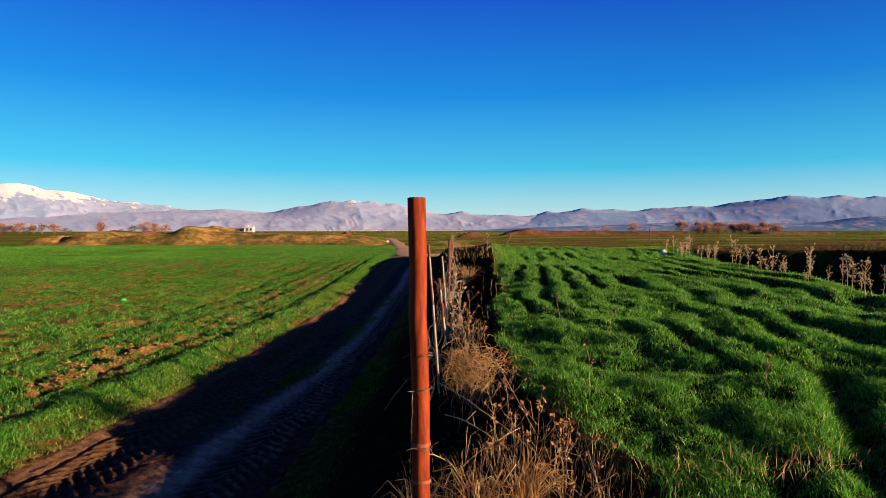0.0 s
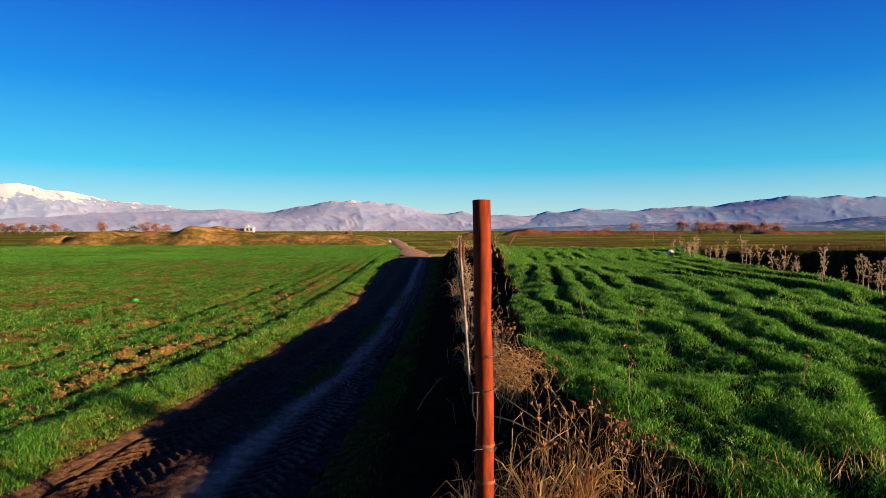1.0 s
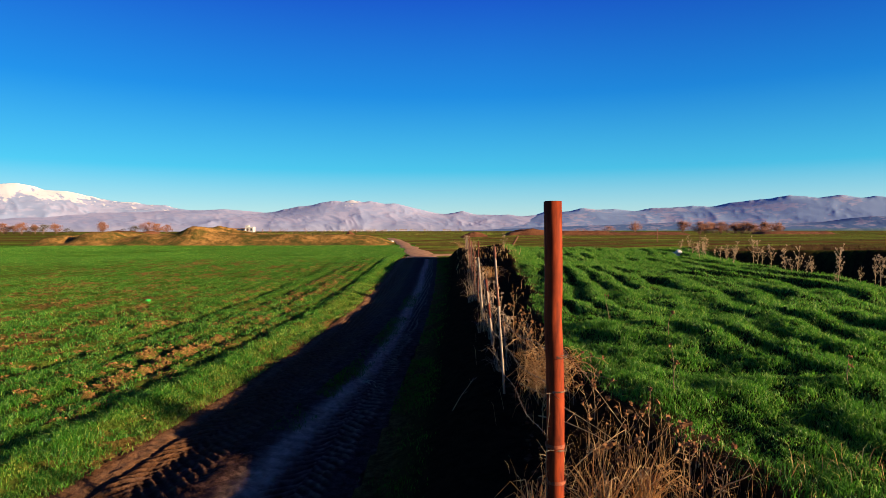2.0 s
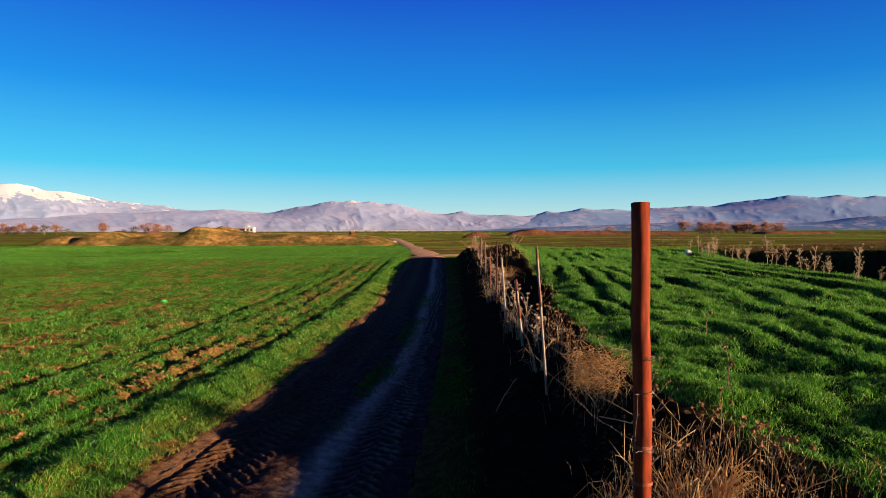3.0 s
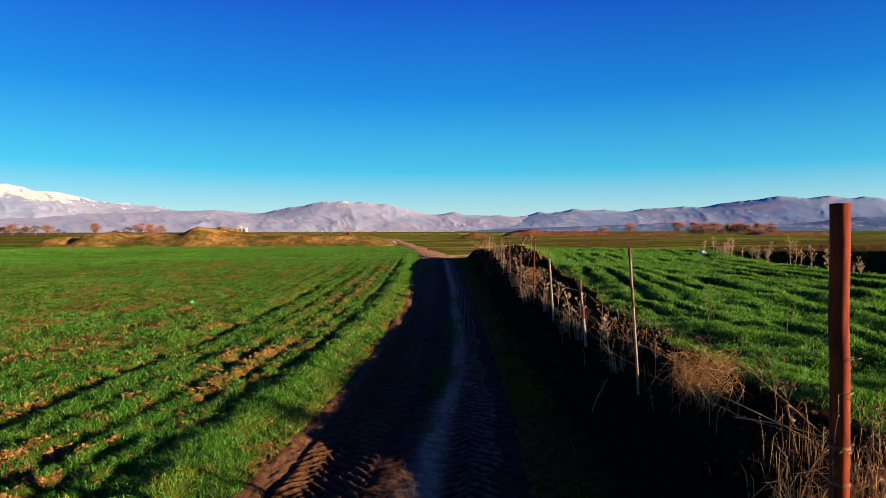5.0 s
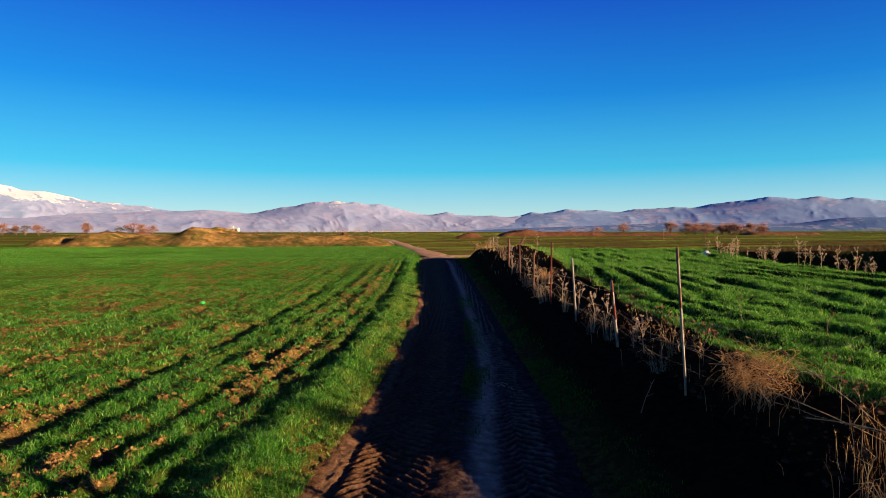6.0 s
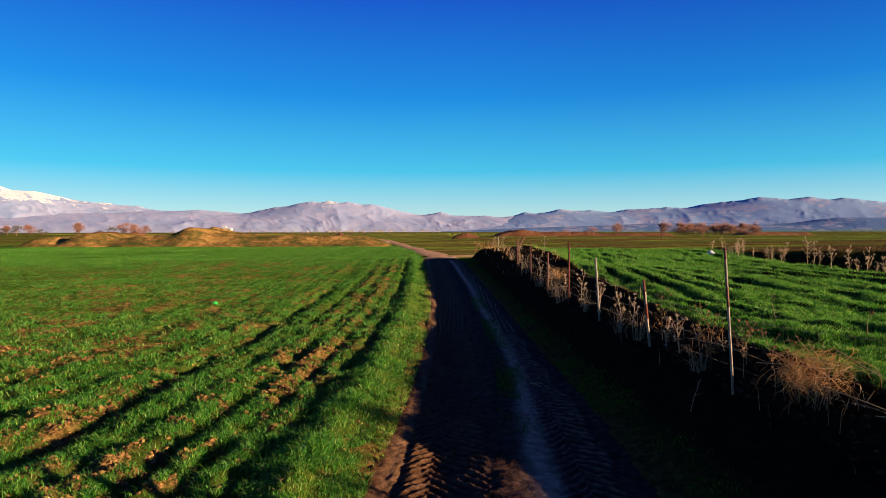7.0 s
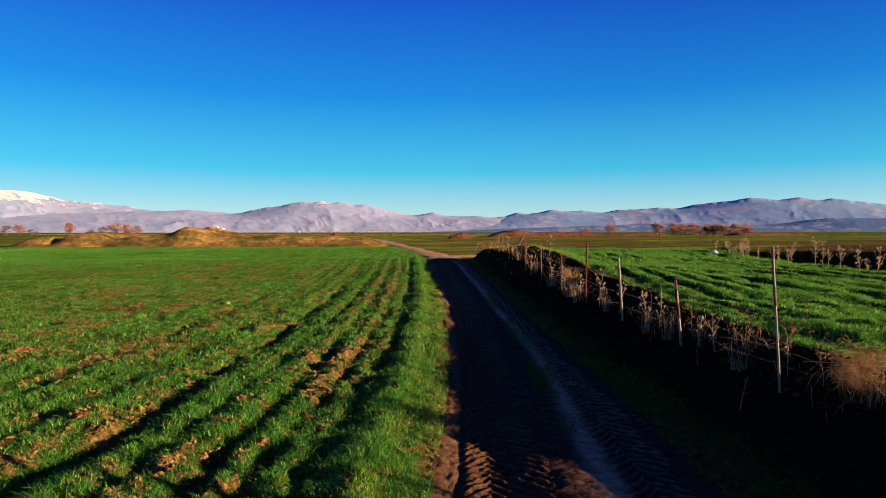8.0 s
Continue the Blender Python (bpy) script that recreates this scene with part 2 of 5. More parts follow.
dull = ramp(t, noise_of(t, 0.05, 6.0, 0.6, (0.35, 3.0, 1)), [(0.36, (0.085, 0.18, 0.017)), (0.46, (0.175, 0.195, 0.028)), (0.49, (0.12, 0.062, 0.022)), (0.54, (0.115, 0.060, 0.022)), (0.58, (0.09, 0.14, 0.018)), (0.66, (0.11, 0.058, 0.022))])
base = mixed(t, attr(t, "cover"), soil, green)
base = mixed(t, attr(t, "far"), base, dull)
# near-black soil that puts shade into the ground colour
shade_soil = ramp(t, noise_of(t, 9.0, 7.0, 0.7), [(0.3, (0.009, 0.006, 0.004)), (0.75, (0.034, 0.022, 0.012))])
base = mixed(t, attr(t, "ground_shade"), base, shade_soil)
t.links.new(base, b.inputs["Base Color"])
bump(t, b, noise_of(t, 22.0, 8.0, 0.8), 1.0, 0.06)

road_mat, t, b = material("packed_earth_road", 1.0, 0.02)
# shade painted in: near-black earth, with lighter brown for the sunlit left edge
road_tone = ramp(t, noise_of(t, 9.0, 8.0, 0.78), [(0.34, (0.014, 0.007, 0.005)), (0.5, (0.065, 0.032, 0.026)), (0.66, (0.17, 0.085, 0.068))])
lit_tone = ramp(t, noise_of(t, 11.0, 8.0, 0.7), [(0.34, (0.040, 0.017, 0.008)), (0.66, (0.215, 0.094, 0.039))])
road_tone = mixed(t, attr(t, "lit_tone"), road_tone, lit_tone)
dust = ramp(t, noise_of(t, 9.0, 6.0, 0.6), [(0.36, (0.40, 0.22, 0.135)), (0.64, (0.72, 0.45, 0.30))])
t.links.new(mixed(t, attr(t, "pale"), road_tone, dust), b.inputs["Base Color"])
bump(t, b, noise_of(t, 28.0, 8.0, 0.75), 1.0, 0.05)

# far track earth, its colour brightened to look sunlit under the low sun
sunlit_earth = simple("sunlit_tan_track", (0.28, 0.135, 0.07), (0.56, 0.30, 0.16), 2.5, 0.95, 0.1, 0.0, 0.9, 0.06)

mound_mat, t, b = material("eroded_mound", 1.0, 0.0)
m1 = ramp(t, noise_of(t, 0.34, 10.0, 0.82), [(0.37, (0.045, 0.058, 0.013)), (0.45, (0.095, 0.08, 0.022)), (0.52, (0.22, 0.12, 0.034)), (0.62, (0.52, 0.26, 0.08))])
t.links.new(m1, b.inputs["Base Color"])
bump(t, b, noise_of(t, 1.2, 8.0, 0.7), 0.9, 0.35)


def mountain_material(name, low, high, foot, snow, edges=(0.36, 0.64)):
    """Bare rock and scrub in patches, tinted for distance haze, with a separate tint at the foot, snow in streaks."""
    m, t, b = material(name, 1.0, 0.0)
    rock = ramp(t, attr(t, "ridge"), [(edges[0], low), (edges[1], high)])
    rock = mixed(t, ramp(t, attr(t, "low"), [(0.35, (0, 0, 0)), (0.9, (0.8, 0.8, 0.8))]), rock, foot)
    if snow:
        rock = mixed(t, ramp(t, attr(t, "snow"), [(0.44, (0, 0, 0)), (0.62, (1, 1, 1))]), rock, (0.60, 0.55, 0.57))
    t.links.new(rock, b.inputs["Base Color"])
    return m


# ---- the lie of the land ----
def road_left(y):
    y = np.asarray(y, float)
    return np.where(y < 4.4, -3.5 + 0.144 * (y - 4.4), -2.2 - 1.3 * np.exp(-(np.maximum(y, 4.4) - 4.4) / 9))


def road_right(y):
    y = np.asarray(y, float)
    return np.where(y < 4.4, -1.25 + 0.075 * (y - 4.4), -0.2 - 1.05 * np.exp(-(np.maximum(y, 4.4) - 4.4) / 14))


def fence_x(y):
    return -0.19 + 0.043 * np.asarray(y, float)


def crest_x(y):
    y = np.asarray(y, float)
    return 0.62 + 0.04 * y + 0.30 * (fbm(y * 0.75, 0 * y, 3, 44) - 0.5) * smooth(4.5, 6.5, y) + 0.05 * np.clip(y - 8.5, 0, 25) * smooth(8.5, 12, y) + 0.22 * smooth(8, 13, y) + 0.37 * np.clip(4.45 - y, 0, 1.3)


def crest_z(y):
    return np.interp(y, [-20, 2, 2.7, 3.2, 3.5, 3.95, 4.4, 5.8, 8, 13, 20, 27, 60], [0.50, 0.62, 0.675, 0.67, 0.665, 0.685, 0.73, 0.745, 0.745, 0.785, 0.97, 1.11, 1.10])


def low_z(y):
    return 0.5 * smooth(12, 34, y)


def thistle_x(y):
    return 7.2 + 0.2 * (np.asarray(y, float) - 9.2)


def left_rows(x, y):
    """Distance from the road's left edge, along which the drill rows of the left field run."""
    return road_left(y) - x


def left_soil(x, y):
    """Bare, clodded earth between the rows of the left field, 0 to 1."""
    u = left_rows(x, y)
    band = 1.9 * np.exp(-((u - 1.62) / 0.20) ** 2) + 2.6 * np.exp(-((u - 2.2) / 0.17) ** 2) + 0.5 * np.exp(-((u - 3.6) / 0.3) ** 2) + 1.0 * np.exp(-((u - 5.0) / 0.5) ** 2) + 1.8 * np.exp(-((u - 7.4) / 0.7) ** 2) + 1.0 * np.exp(-((u - 9.8) / 0.9) ** 2) + 0.7 * np.exp(-((u - 12.6) / 0.8) ** 2)
    band = band + 0.6 * np.exp(-((u - 0.02) / 0.10) ** 2)
    lush = 1 - 0.75 * np.exp(-((u - 0.6) / 0.3) ** 2) - 0.6 * np.exp(-((u - 2.75) / 0.3) ** 2)
    spots = 0.46 * fbm(u * 7.5, np.asarray(y) * 5.0, 4, 3) + 0.22 * fbm(u * 16, np.asarray(y) * 13, 2, 27) + 0.32 * fbm(u * 1.5, np.asarray(y) * 0.8, 3, 19)
    return np.clip((spots - 0.502) * 11.0 * (0.42 + band) * lush * (1 - 0.2 * smooth(14, 24, y)) * (1 - smooth(24, 36, y)), 0, 1)


def right_rows(x, y):
    """Drilled ridges of the raised field, -1 in the furrows, 1 on the ridges; they fade out in places."""
    w = x - 0.095 * (y - 9) + 1.7 * (fbm(x * 0.34, y * 0.26, 3, 40) - 0.5)
    return np.sin(2 * math.pi * (w - 1.31) / 0.63 - 0.5 * math.pi) * smooth(0.30, 0.62, fbm(x * 1.1 + 5, y * 0.48, 3, 41))


def ground_z(x, y):
    x, y = np.asarray(x, float), np.asarray(y, float)
    xl, xr, xf, xc = road_left(y), road_right(y), fence_x(y), crest_x(y)
    low = low_z(y)
    # left field
    u = left_rows(x, y)
    w = u + 0.30 * (fbm(x * 1.9, y * 1.6, 3, 15) - 0.5)
    deep = (0.12 + 1.0 * smooth(0.32, 0.64, fbm(u * 2.6, y * 1.7, 3, 16))) * (1 - 0.7 * smooth(12, 26, y))
    groove = lambda at, wide: np.exp(-((w - at) / wide) ** 2)
    rows = 0.016 * np.sin(2 * math.pi * u / 0.52 + 1.3 * vnoise(u * 0.4, y * 0.25, 5)) - 0.095 * np.maximum(deep, (0.35 + 0.4 * smooth(8, 12, y)) * (1 - smooth(29, 32, y))) * groove(1.02, 0.09) + 0.035 * np.exp(-((u - 0.58) / 0.24) ** 2)
    rows = rows - 0.14 * (0.15 + 0.85 * deep) * groove(3.2, 0.16) - deep * (1 - 0.8 * smooth(9, 15, y)) * (0.095 * groove(1.42, 0.10) + 0.10 * groove(1.87, 0.11))
    rows = rows - deep * (0.05 * groove(2.5, 0.09) + 0.07 * groove(4.2, 0.13) + 0.10 * groove(5.25, 0.14) + 0.07 * groove(6.3, 0.15) + 0.07 * groove(8.3, 0.18))
    clods = (fbm(x * 9, y * 9, 3, 11) - 0.42) * 0.17 * left_soil(x, y)
    rough = 0.08 * (fbm(x * 5, y * 5, 3, 13) - 0.5) * (1 - smooth(14, 24, y))
    left = 0.015 + 0.085 * smooth(0.0, 0.7, u) + low + (rows + clods + rough) * smooth(0, 0.3, u) * (1 - smooth(35, 50, y)) + 0.06 * (fbm(x * 0.35, y * 0.35, 3, 6) - 0.5)
    # bank and raised right field
    cz = crest_z(y)
    foot = low + 0.03
    fz = 0.42 + 0.75 * low
    bank = np.where(x < xf, foot + (fz - foot) * smooth(0, 1, (x - xr) / (xf - xr)), fz + (cz - fz) * smooth(0.05, 1.0, (x - xf) / (xc - xf)))
    bank = bank - 0.15 * (1 - smooth(3.9, 4.5, y)) * np.exp(-((x - xc + 0.30) / 0.24) ** 2)
    spoil = foot + (cz + 0.01 - foot) * smooth(0, 1, (x - xr - 0.5) / 0.8)
    heaped = smooth(17, 25, y)
    bank = bank * (1 - heaped) + spoil * heaped
    bank = bank + 0.10 * (fbm(x * 1.7, y * 1.7, 3, 21) - 0.5) * smooth(0, 0.5, x - xr)
    ridge = right_rows(x, y)
    field = cz + (0.115 - 0.025 * smooth(9, 15, y)) * (0.5 + 0.5 * smooth(4, 6.5, y)) * (0.8 - 0.5 * (1 - ridge) ** 2) * (1 + 0.4 * smooth(3, 6, x)) * (0.35 + 1.0 * fbm(x * 0.5, y * 0.35, 2, 31)) * smooth(0, 0.5, x - xc) + (0.05 + 0.05 * smooth(4, 8, y)) * (fbm(x * 0.6, y * 0.6, 3, 33) - 0.5)
    field = field + 0.04 * smooth(0.2, 1.5, x - xc) * (1 - 2.2 * smooth(13, 21, y)) + 0.15 * (fbm(x * 1.8, y * 1.8, 3, 39) - 0.5) * (1 - smooth(7, 11, y)) + 0.012 * np.clip(x - 2, 0, 6) * (1 - smooth(13, 21, y))
    over = x - thistle_x(y)
    field = field - 0.16 * np.exp(-((over + 0.75) / 0.22) ** 2) * smooth(0.3, 0.55, fbm(x * 0.4, y * 0.3, 2, 37)) - 0.12 * np.exp(-((x - 0.5 * (y - 2.9) - 2.35) / 0.16) ** 2) * (1 - smooth(4.6, 5.4, y)) - 0.10 * np.exp(-((y - 5.2 + 0.35 * (x - 1.9)) / 0.16) ** 2 - ((x - 2.1) / 0.6) ** 2)
    beyond = 1.17 + 0.02 * np.clip(x - 9.5, 0, 10) + 0.24 * (1 - smooth(15, 20, y)) + 0.10 * (fbm(x * 0.5, y * 0.5, 3, 35) - 0.5)
    field = field * (1 - smooth(0.3, 1.0, over)) + beyond * smooth(0.3, 1.0, over)
    field = field - 2.3 * smooth(0.25, 1.0, over) * (1 - smooth(6.4, 6.8, over + 0.5 * (fbm(x, y, 2, 36) - 0.5))) * (1 - smooth(23.4, 24.1, y + 0.58 * (x - 9.5) + 0.5 * (fbm(x, y, 2, 38) - 0.5)))
    right = np.where(x < xc, bank, field)
    # a grown-over ridge of spoil tops the far end of the bank
    right = right + 0.16 * smooth(15, 21, y) * np.exp(-((x - xc + 0.2) / 0.6) ** 2)
    # road bed
    z = np.where(x < xl, left, np.where(x < xr, low - 0.06, right))
    # the bank ends where the track turns off
    end = smooth(32.6, 34.4, y + 0.42 * np.clip(x - 2.5, 0, 20))
    flat = 0.5 + 0.62 * smooth(0, 22, x + 0.10 * np.clip(y - 34, 0, 60))
    flat = flat + 0.12 * (fbm(x * 0.12, y * 0.12, 3, 51) - 0.5)
    z = z * (1 - end) + flat * end
    far = smooth(70, 300, np.hypot(x, y))
    return z * (1 - far) + 0.8 * far


def steps(*spans):
    out = []
    for a, b, n in spans:
        out.append(np.linspace(a, b, n, endpoint=False))
    return np.concatenate(out)


gx = np.concatenate([-np.geomspace(5200, 16, 26), steps((-15.5, -7, 55), (-7, 2.6, 195), (2.6, 12, 95), (12, 30, 60)), np.geomspace(30, 5200, 26)])
gy = np.concatenate([-np.geomspace(5200, 8, 14), steps((-7, 2, 16), (2, 13, 215), (13, 30, 130), (30, 75, 60)), np.geomspace(75, 5200, 40)])
X, Y = np.meshgrid(gx, gy, indexing="ij")
Z = ground_z(X, Y)
cover_left = (1 - left_soil(X, Y)) * (0.75 + 0.2 * smooth(10, 24, Y)) * smooth(0.05, 0.25, left_rows(X, Y) + 0.36 * (fbm(X * 2.5, Y * 2.5, 3, 8) - 0.5))
cover_right = (1 - np.exp(-((X - 1.15) / 0.4) ** 2 - ((Y - 2.98) / 0.32) ** 2)) * smooth(0.0, 0.35, X - crest_x(Y)) * smooth(2.4, 3.2, Y + 0.4 * X) * 0.85
verge = 0.55 * smooth(0.1, 0.5, X - road_right(Y)) * (1 - smooth(-0.3, 0.2, X - fence_x(Y)))
cover = np.where(X < road_left(Y), cover_left, np.where(X > crest_x(Y), cover_right, verge))
far = np.where(X < road_left(Y), smooth(62, 75, Y), smooth(31, 34, Y + 0.42 * np.clip(X - 2.5, 0, 20)))
far = np.maximum(far, np.maximum(smooth(7.0, 7.6, X - thistle_x(Y)), smooth(24.0, 24.6, Y + 0.58 * (X - 9.5)) * smooth(0.5, 1.2, X - thistle_x(Y))))
# where shade is coloured in: bank, floor under the raised wheat, ditch
ground_shade = smooth(-0.15, 0.1, X - road_right(Y)) * (0.55 + 0.45 * smooth(-1.1, -0.6, X - fence_x(Y))) * (1 - smooth(-0.15, 0.2, X - crest_x(Y))) * (1 - smooth(33, 36, Y))
ground_shade = np.maximum(ground_shade, 0.8 * smooth(0, 0.3, X - crest_x(Y)) * (1 - smooth(14, 24, Y)) * (1 - smooth(0.2, 0.6, X - thistle_x(Y))))
ground_shade = np.maximum(ground_shade, smooth(0.4, 0.9, X - thistle_x(Y)) * (1 - smooth(6.9, 7.6, X - thistle_x(Y))) * (1 - smooth(24.0, 24.5, Y + 0.58 * (X - 9.5))))
ground = big_mesh("ground", np.stack([X, Y, Z], -1).reshape(-1, 3), grid_faces(len(gx), len(gy)), ground_mat, True, {"cover": cover.ravel(), "far": far.ravel(), "ground_shade": ground_shade.ravel()})
tagged(ground, "farm land with clodded brown soil between green rows", "ground", kind="structure")


# ---- the road ----
def chevrons(v, y, gap):
    """Lug prints of a tractor tyre: v across from the track's middle, y along."""
    s = (y + 1.15 * np.abs(v) + 0.05 * (fbm(v * 6, y * 4, 3, 67) - 0.5)) / gap + 0.5 * (v > 0)
    f = s - np.floor(s)
    return smooth(0.0, 0.14, f) * (1 - smooth(0.40, 0.54, f))


ry = np.concatenate([np.linspace(-8, 2.5, 60, endpoint=False), np.linspace(2.5, 12, 560, endpoint=False), np.linspace(12, 40, 110)])
ru = np.linspace(-0.06, 1.06, 150)
V, U = np.meshgrid(ry, ru, indexing="ij")
RX = road_left(V) + (road_right(V) - road_left(V)) * U
RX = RX + 0.22 * (fbm(V * 1.6, U * 0, 3, 57) - 0.5) * smooth(0.12, 0.0, U) + 0.35 * (fbm(V * 1.3, U * 0 + 7, 3, 58) - 0.5) * smooth(0.8, 1.0, U)
across = U * 2.25
lowr = low_z(V)
RZ = lowr + 0.012 + 0.05 * (fbm(RX * 1.2, V * 0.6, 3, 61) - 0.5)
RZ = RZ - 0.05 * np.exp(-((across - 0.54) / 0.24) ** 2) - 0.03 * np.exp(-((across - 0.21) / 0.04) ** 2) - 0.055 * np.exp(-((across - 1.75) / 0.22) ** 2) + 0.03 * np.exp(-((across - 1.15) / 0.25) ** 2)
wear = 0.55 + 0.45 * fbm(RX * 2.0, V * 1.3, 2, 66)
tread = chevrons(across - 0.47, V, 0.135) * smooth(0.42, 0.34, np.abs(across - 0.56)) + chevrons(across - 1.76, V, 0.135) * smooth(0.30, 0.24, np.abs(across - 1.78))
RZ = RZ + 0.023 * tread * wear * (0.35 + 0.65 * smooth(0.30, 0.5, fbm(RX * 2.6, V * 1.6, 3, 69))) * (1 - smooth(12, 18, V)) + 0.038 * (fbm(RX * 8, V * 8, 4, 63) - 0.5) + 0.014 * (fbm(RX * 26, V * 26, 2, 74) - 0.5)
RZ = RZ + 0.015 * smooth(0.05, 0.0, U) - 0.16 * (smooth(-0.035, -0.06, U) + smooth(1.03, 1.06, U))
RZ = RZ - 0.25 * smooth(32, 36.5, V)
pale = np.exp(-((across - 1.42 - 0.19 * smooth(4.5, 9, V) - 0.03 * np.sin(V * 0.7)) / 0.125) ** 2) * (0.65 + 0.7 * fbm(RX * 3.5, V * 1.6, 4, 64))
# lug tops paled so the relief shows, more so on the shaded side
pale = pale + 0.14 * np.exp(-((across - 0.1) / 0.1) ** 2) + 0.34 * tread * wear * np.where(across > 1.2, 1.1, 0.35)
# the sunlit brown fades out across the track into the shade-dark earth
road = big_mesh("road", np.stack([RX, V, RZ], -1).reshape(-1, 3), grid_faces(len(ry), len(ru)), road_mat, True, {"pale": np.clip(pale, 0, 1).ravel(), "lit_tone": np.clip(1.3 - across / 0.85 + 0.8 * (fbm(RX * 3, V * 3, 3, 68) - 0.5), 0, 1).ravel()})
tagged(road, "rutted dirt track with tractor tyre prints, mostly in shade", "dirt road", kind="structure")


def track(name, pts, width, label):
    """A bare lit track over the far fields."""
    pts = [Vector(p) for p in pts]
    ys = np.linspace(0, len(pts) - 1, 60)
    cx = np.interp(ys, range(len(pts)), [p.x for p in pts])
    cy = np.interp(ys, range(len(pts)), [p.y for p in pts])
    k = np.ones(9) / 9
    cx, cy = np.convolve(np.pad(cx, 4, "edge"), k, "valid"), np.convolve(np.pad(cy, 4, "edge"), k, "valid")
    dx, dy = np.gradient(cx), np.gradient(cy)
    n = np.hypot(dx, dy)
    off = np.linspace(-0.5, 0.5, 9)[None, :]
    w = width * (0.7 + 0.7 * fbm(ys * 2.3, ys * 0, 3, 71))[:, None]
    PX, PY = cx[:, None] - (dy / n)[:, None] * off * w, cy[:, None] + (dx / n)[:, None] * off * w
    PZ = ground_z(PX, PY) + 0.05 - 0.09 * np.abs(off * 2) ** 3 + 0.04 * (fbm(PX * 0.9, PY * 0.9, 3, 72) - 0.5)
    ob = big_mesh(name, np.stack([PX, PY, PZ], -1).reshape(-1, 3), grid_faces(60, 9), sunlit_earth, True, {"pale": np.full(PX.size, 0.2), "lit_tone": np.full(PX.size, 1.0)})
    return tagged(ob, label, "dirt road", kind="structure")


track("road_branch", [(-1.2, 33, 0), (-1.3, 38, 0), (-2.1, 47, 0), (-3.2, 60, 0), (-5.2, 85, 0), (-9.5, 125, 0)], 1.9, "pale dirt track curving away past the mound")
track("road_crossing", [(-2.2, 36.5, 0), (0, 37.2, 0), (4, 38.5, 0), (9, 40, 0)], 2.7, "sunlit bare earth track behind the end of the bank")


# ---- mountains ----
def ridged(x, y, octaves, seed):
    total, amp, norm = 0.0, 1.0, 0.0
    for k in range(octaves):
        n = 1 - np.abs(2 * vnoise(x * 2.1 ** k + 3.7 * k, y * 2.1 ** k + 8.3 * k, seed + k) - 1)
        total, norm, amp = total + amp * n, norm + amp, amp * 0.52
    return total / norm


def mountain(name, radius, depth, skyline, mat, label, seed, az, relief=0.55, snow=None, scale=0.42):
    """A range as a height field over bearing and distance; skyline: a few bearings in degrees with the crest's height in metres.
    Spurs run down from the crest, hollows lie between them."""
    a = np.radians(np.linspace(*az, 760))
    r = np.concatenate([np.linspace(-1, 0, 44, endpoint=False), [-0.010, -0.003, 0, 0.004, 0.1, 0.25, 0.5, 0.6]])
    A, RR = np.meshgrid(a, r, indexing="ij")
    deg = np.degrees(A)
    line = np.interp(np.degrees(a), [p[0] for p in skyline], [p[1] for p in skyline])
    # sharp along the crest, broader and broader towards the foot
    crest = np.empty(A.shape)
    for i, q in enumerate(r.tolist()):
        half = int(2 + 120 * min(abs(q) * 1.6, 1) ** 0.8)
        k = np.hanning(2 * half + 1)
        crest[:, i] = np.convolve(np.pad(line, half, "edge"), k / k.sum(), "valid")
    crest = crest * (1 + 0.03 * (ridged(deg * 0.9, RR * 4, 3, seed + 30) - 0.6) * np.exp(-(RR / 0.12) ** 2))
    R = radius + depth * RR
    bx, by = fbm(deg * 0.16, RR * 1.1, 3, seed + 3) - 0.5, fbm(deg * 0.16 + 9, RR * 1.1 + 4, 3, seed + 4) - 0.5
    u, v = deg * scale + 1.1 * bx + 0.6 * RR, RR * 2.4 + 0.9 * by
    spur = ridged(u, v, 3, seed + 5)
    fine = ridged(u * 1.7 + 5, v * 3.2, 3, seed + 9)
    shape = np.where(RR > 0.55, 0.0, np.where(RR > 0, 1 - 0.2 * RR, np.clip(1 - np.abs(RR), 0, 1)))
    H = crest * shape ** (1.0 + relief * 2.2 * (0.66 - spur) + relief * 0.15 * (0.6 - fine))
    co = np.stack([np.sin(A) * R, np.cos(A) * R, np.maximum(H, 0) - 3], -1)
    cover = 0.5 + 1.1 * (fbm(u * 1.7, v * 1.5, 5, seed + 21) - 0.5) + 0.8 * (fbm(u * 5, v * 6, 3, seed + 22) - 0.5) + 0.4 * (fbm(u * 15, v * 18, 2, seed + 23) - 0.5)
    data = {"ridge": np.clip(cover, 0, 1).ravel(), "low": np.clip(1 - H / (0.45 * crest + 1), 0, 1).ravel()}
    if snow:
        edge = np.interp(deg, [p[0] for p in snow], [p[1] for p in snow])
        data["snow"] = np.clip(0.5 + (H - edge) / 60 + 1.6 * (fbm(u * 5.4, v * 4.4, 4, seed + 2) - 0.5) + 2.0 * (fbm(u * 18, v * 14, 3, seed + 7) - 0.5) + 1.2 * (fine - 0.6), 0, 1).ravel()
    ob = big_mesh(name, co.reshape(-1, 3), grid_faces(len(a), len(r)), mat, True, data)
    return tagged(ob, label, "mountain range", kind="structure")


# blue and lilac air haze is put into these base colours
dim_lilac = mountain_material("haze_tinted_blue_lilac_rock", (0.25, 0.295, 0.44), (0.345, 0.35, 0.485), (0.33, 0.36, 0.48), True)
lilac = mountain_material("haze_tinted_lilac_rock", (0.32, 0.345, 0.50), (0.40, 0.385, 0.52), (0.38, 0.39, 0.50), True)
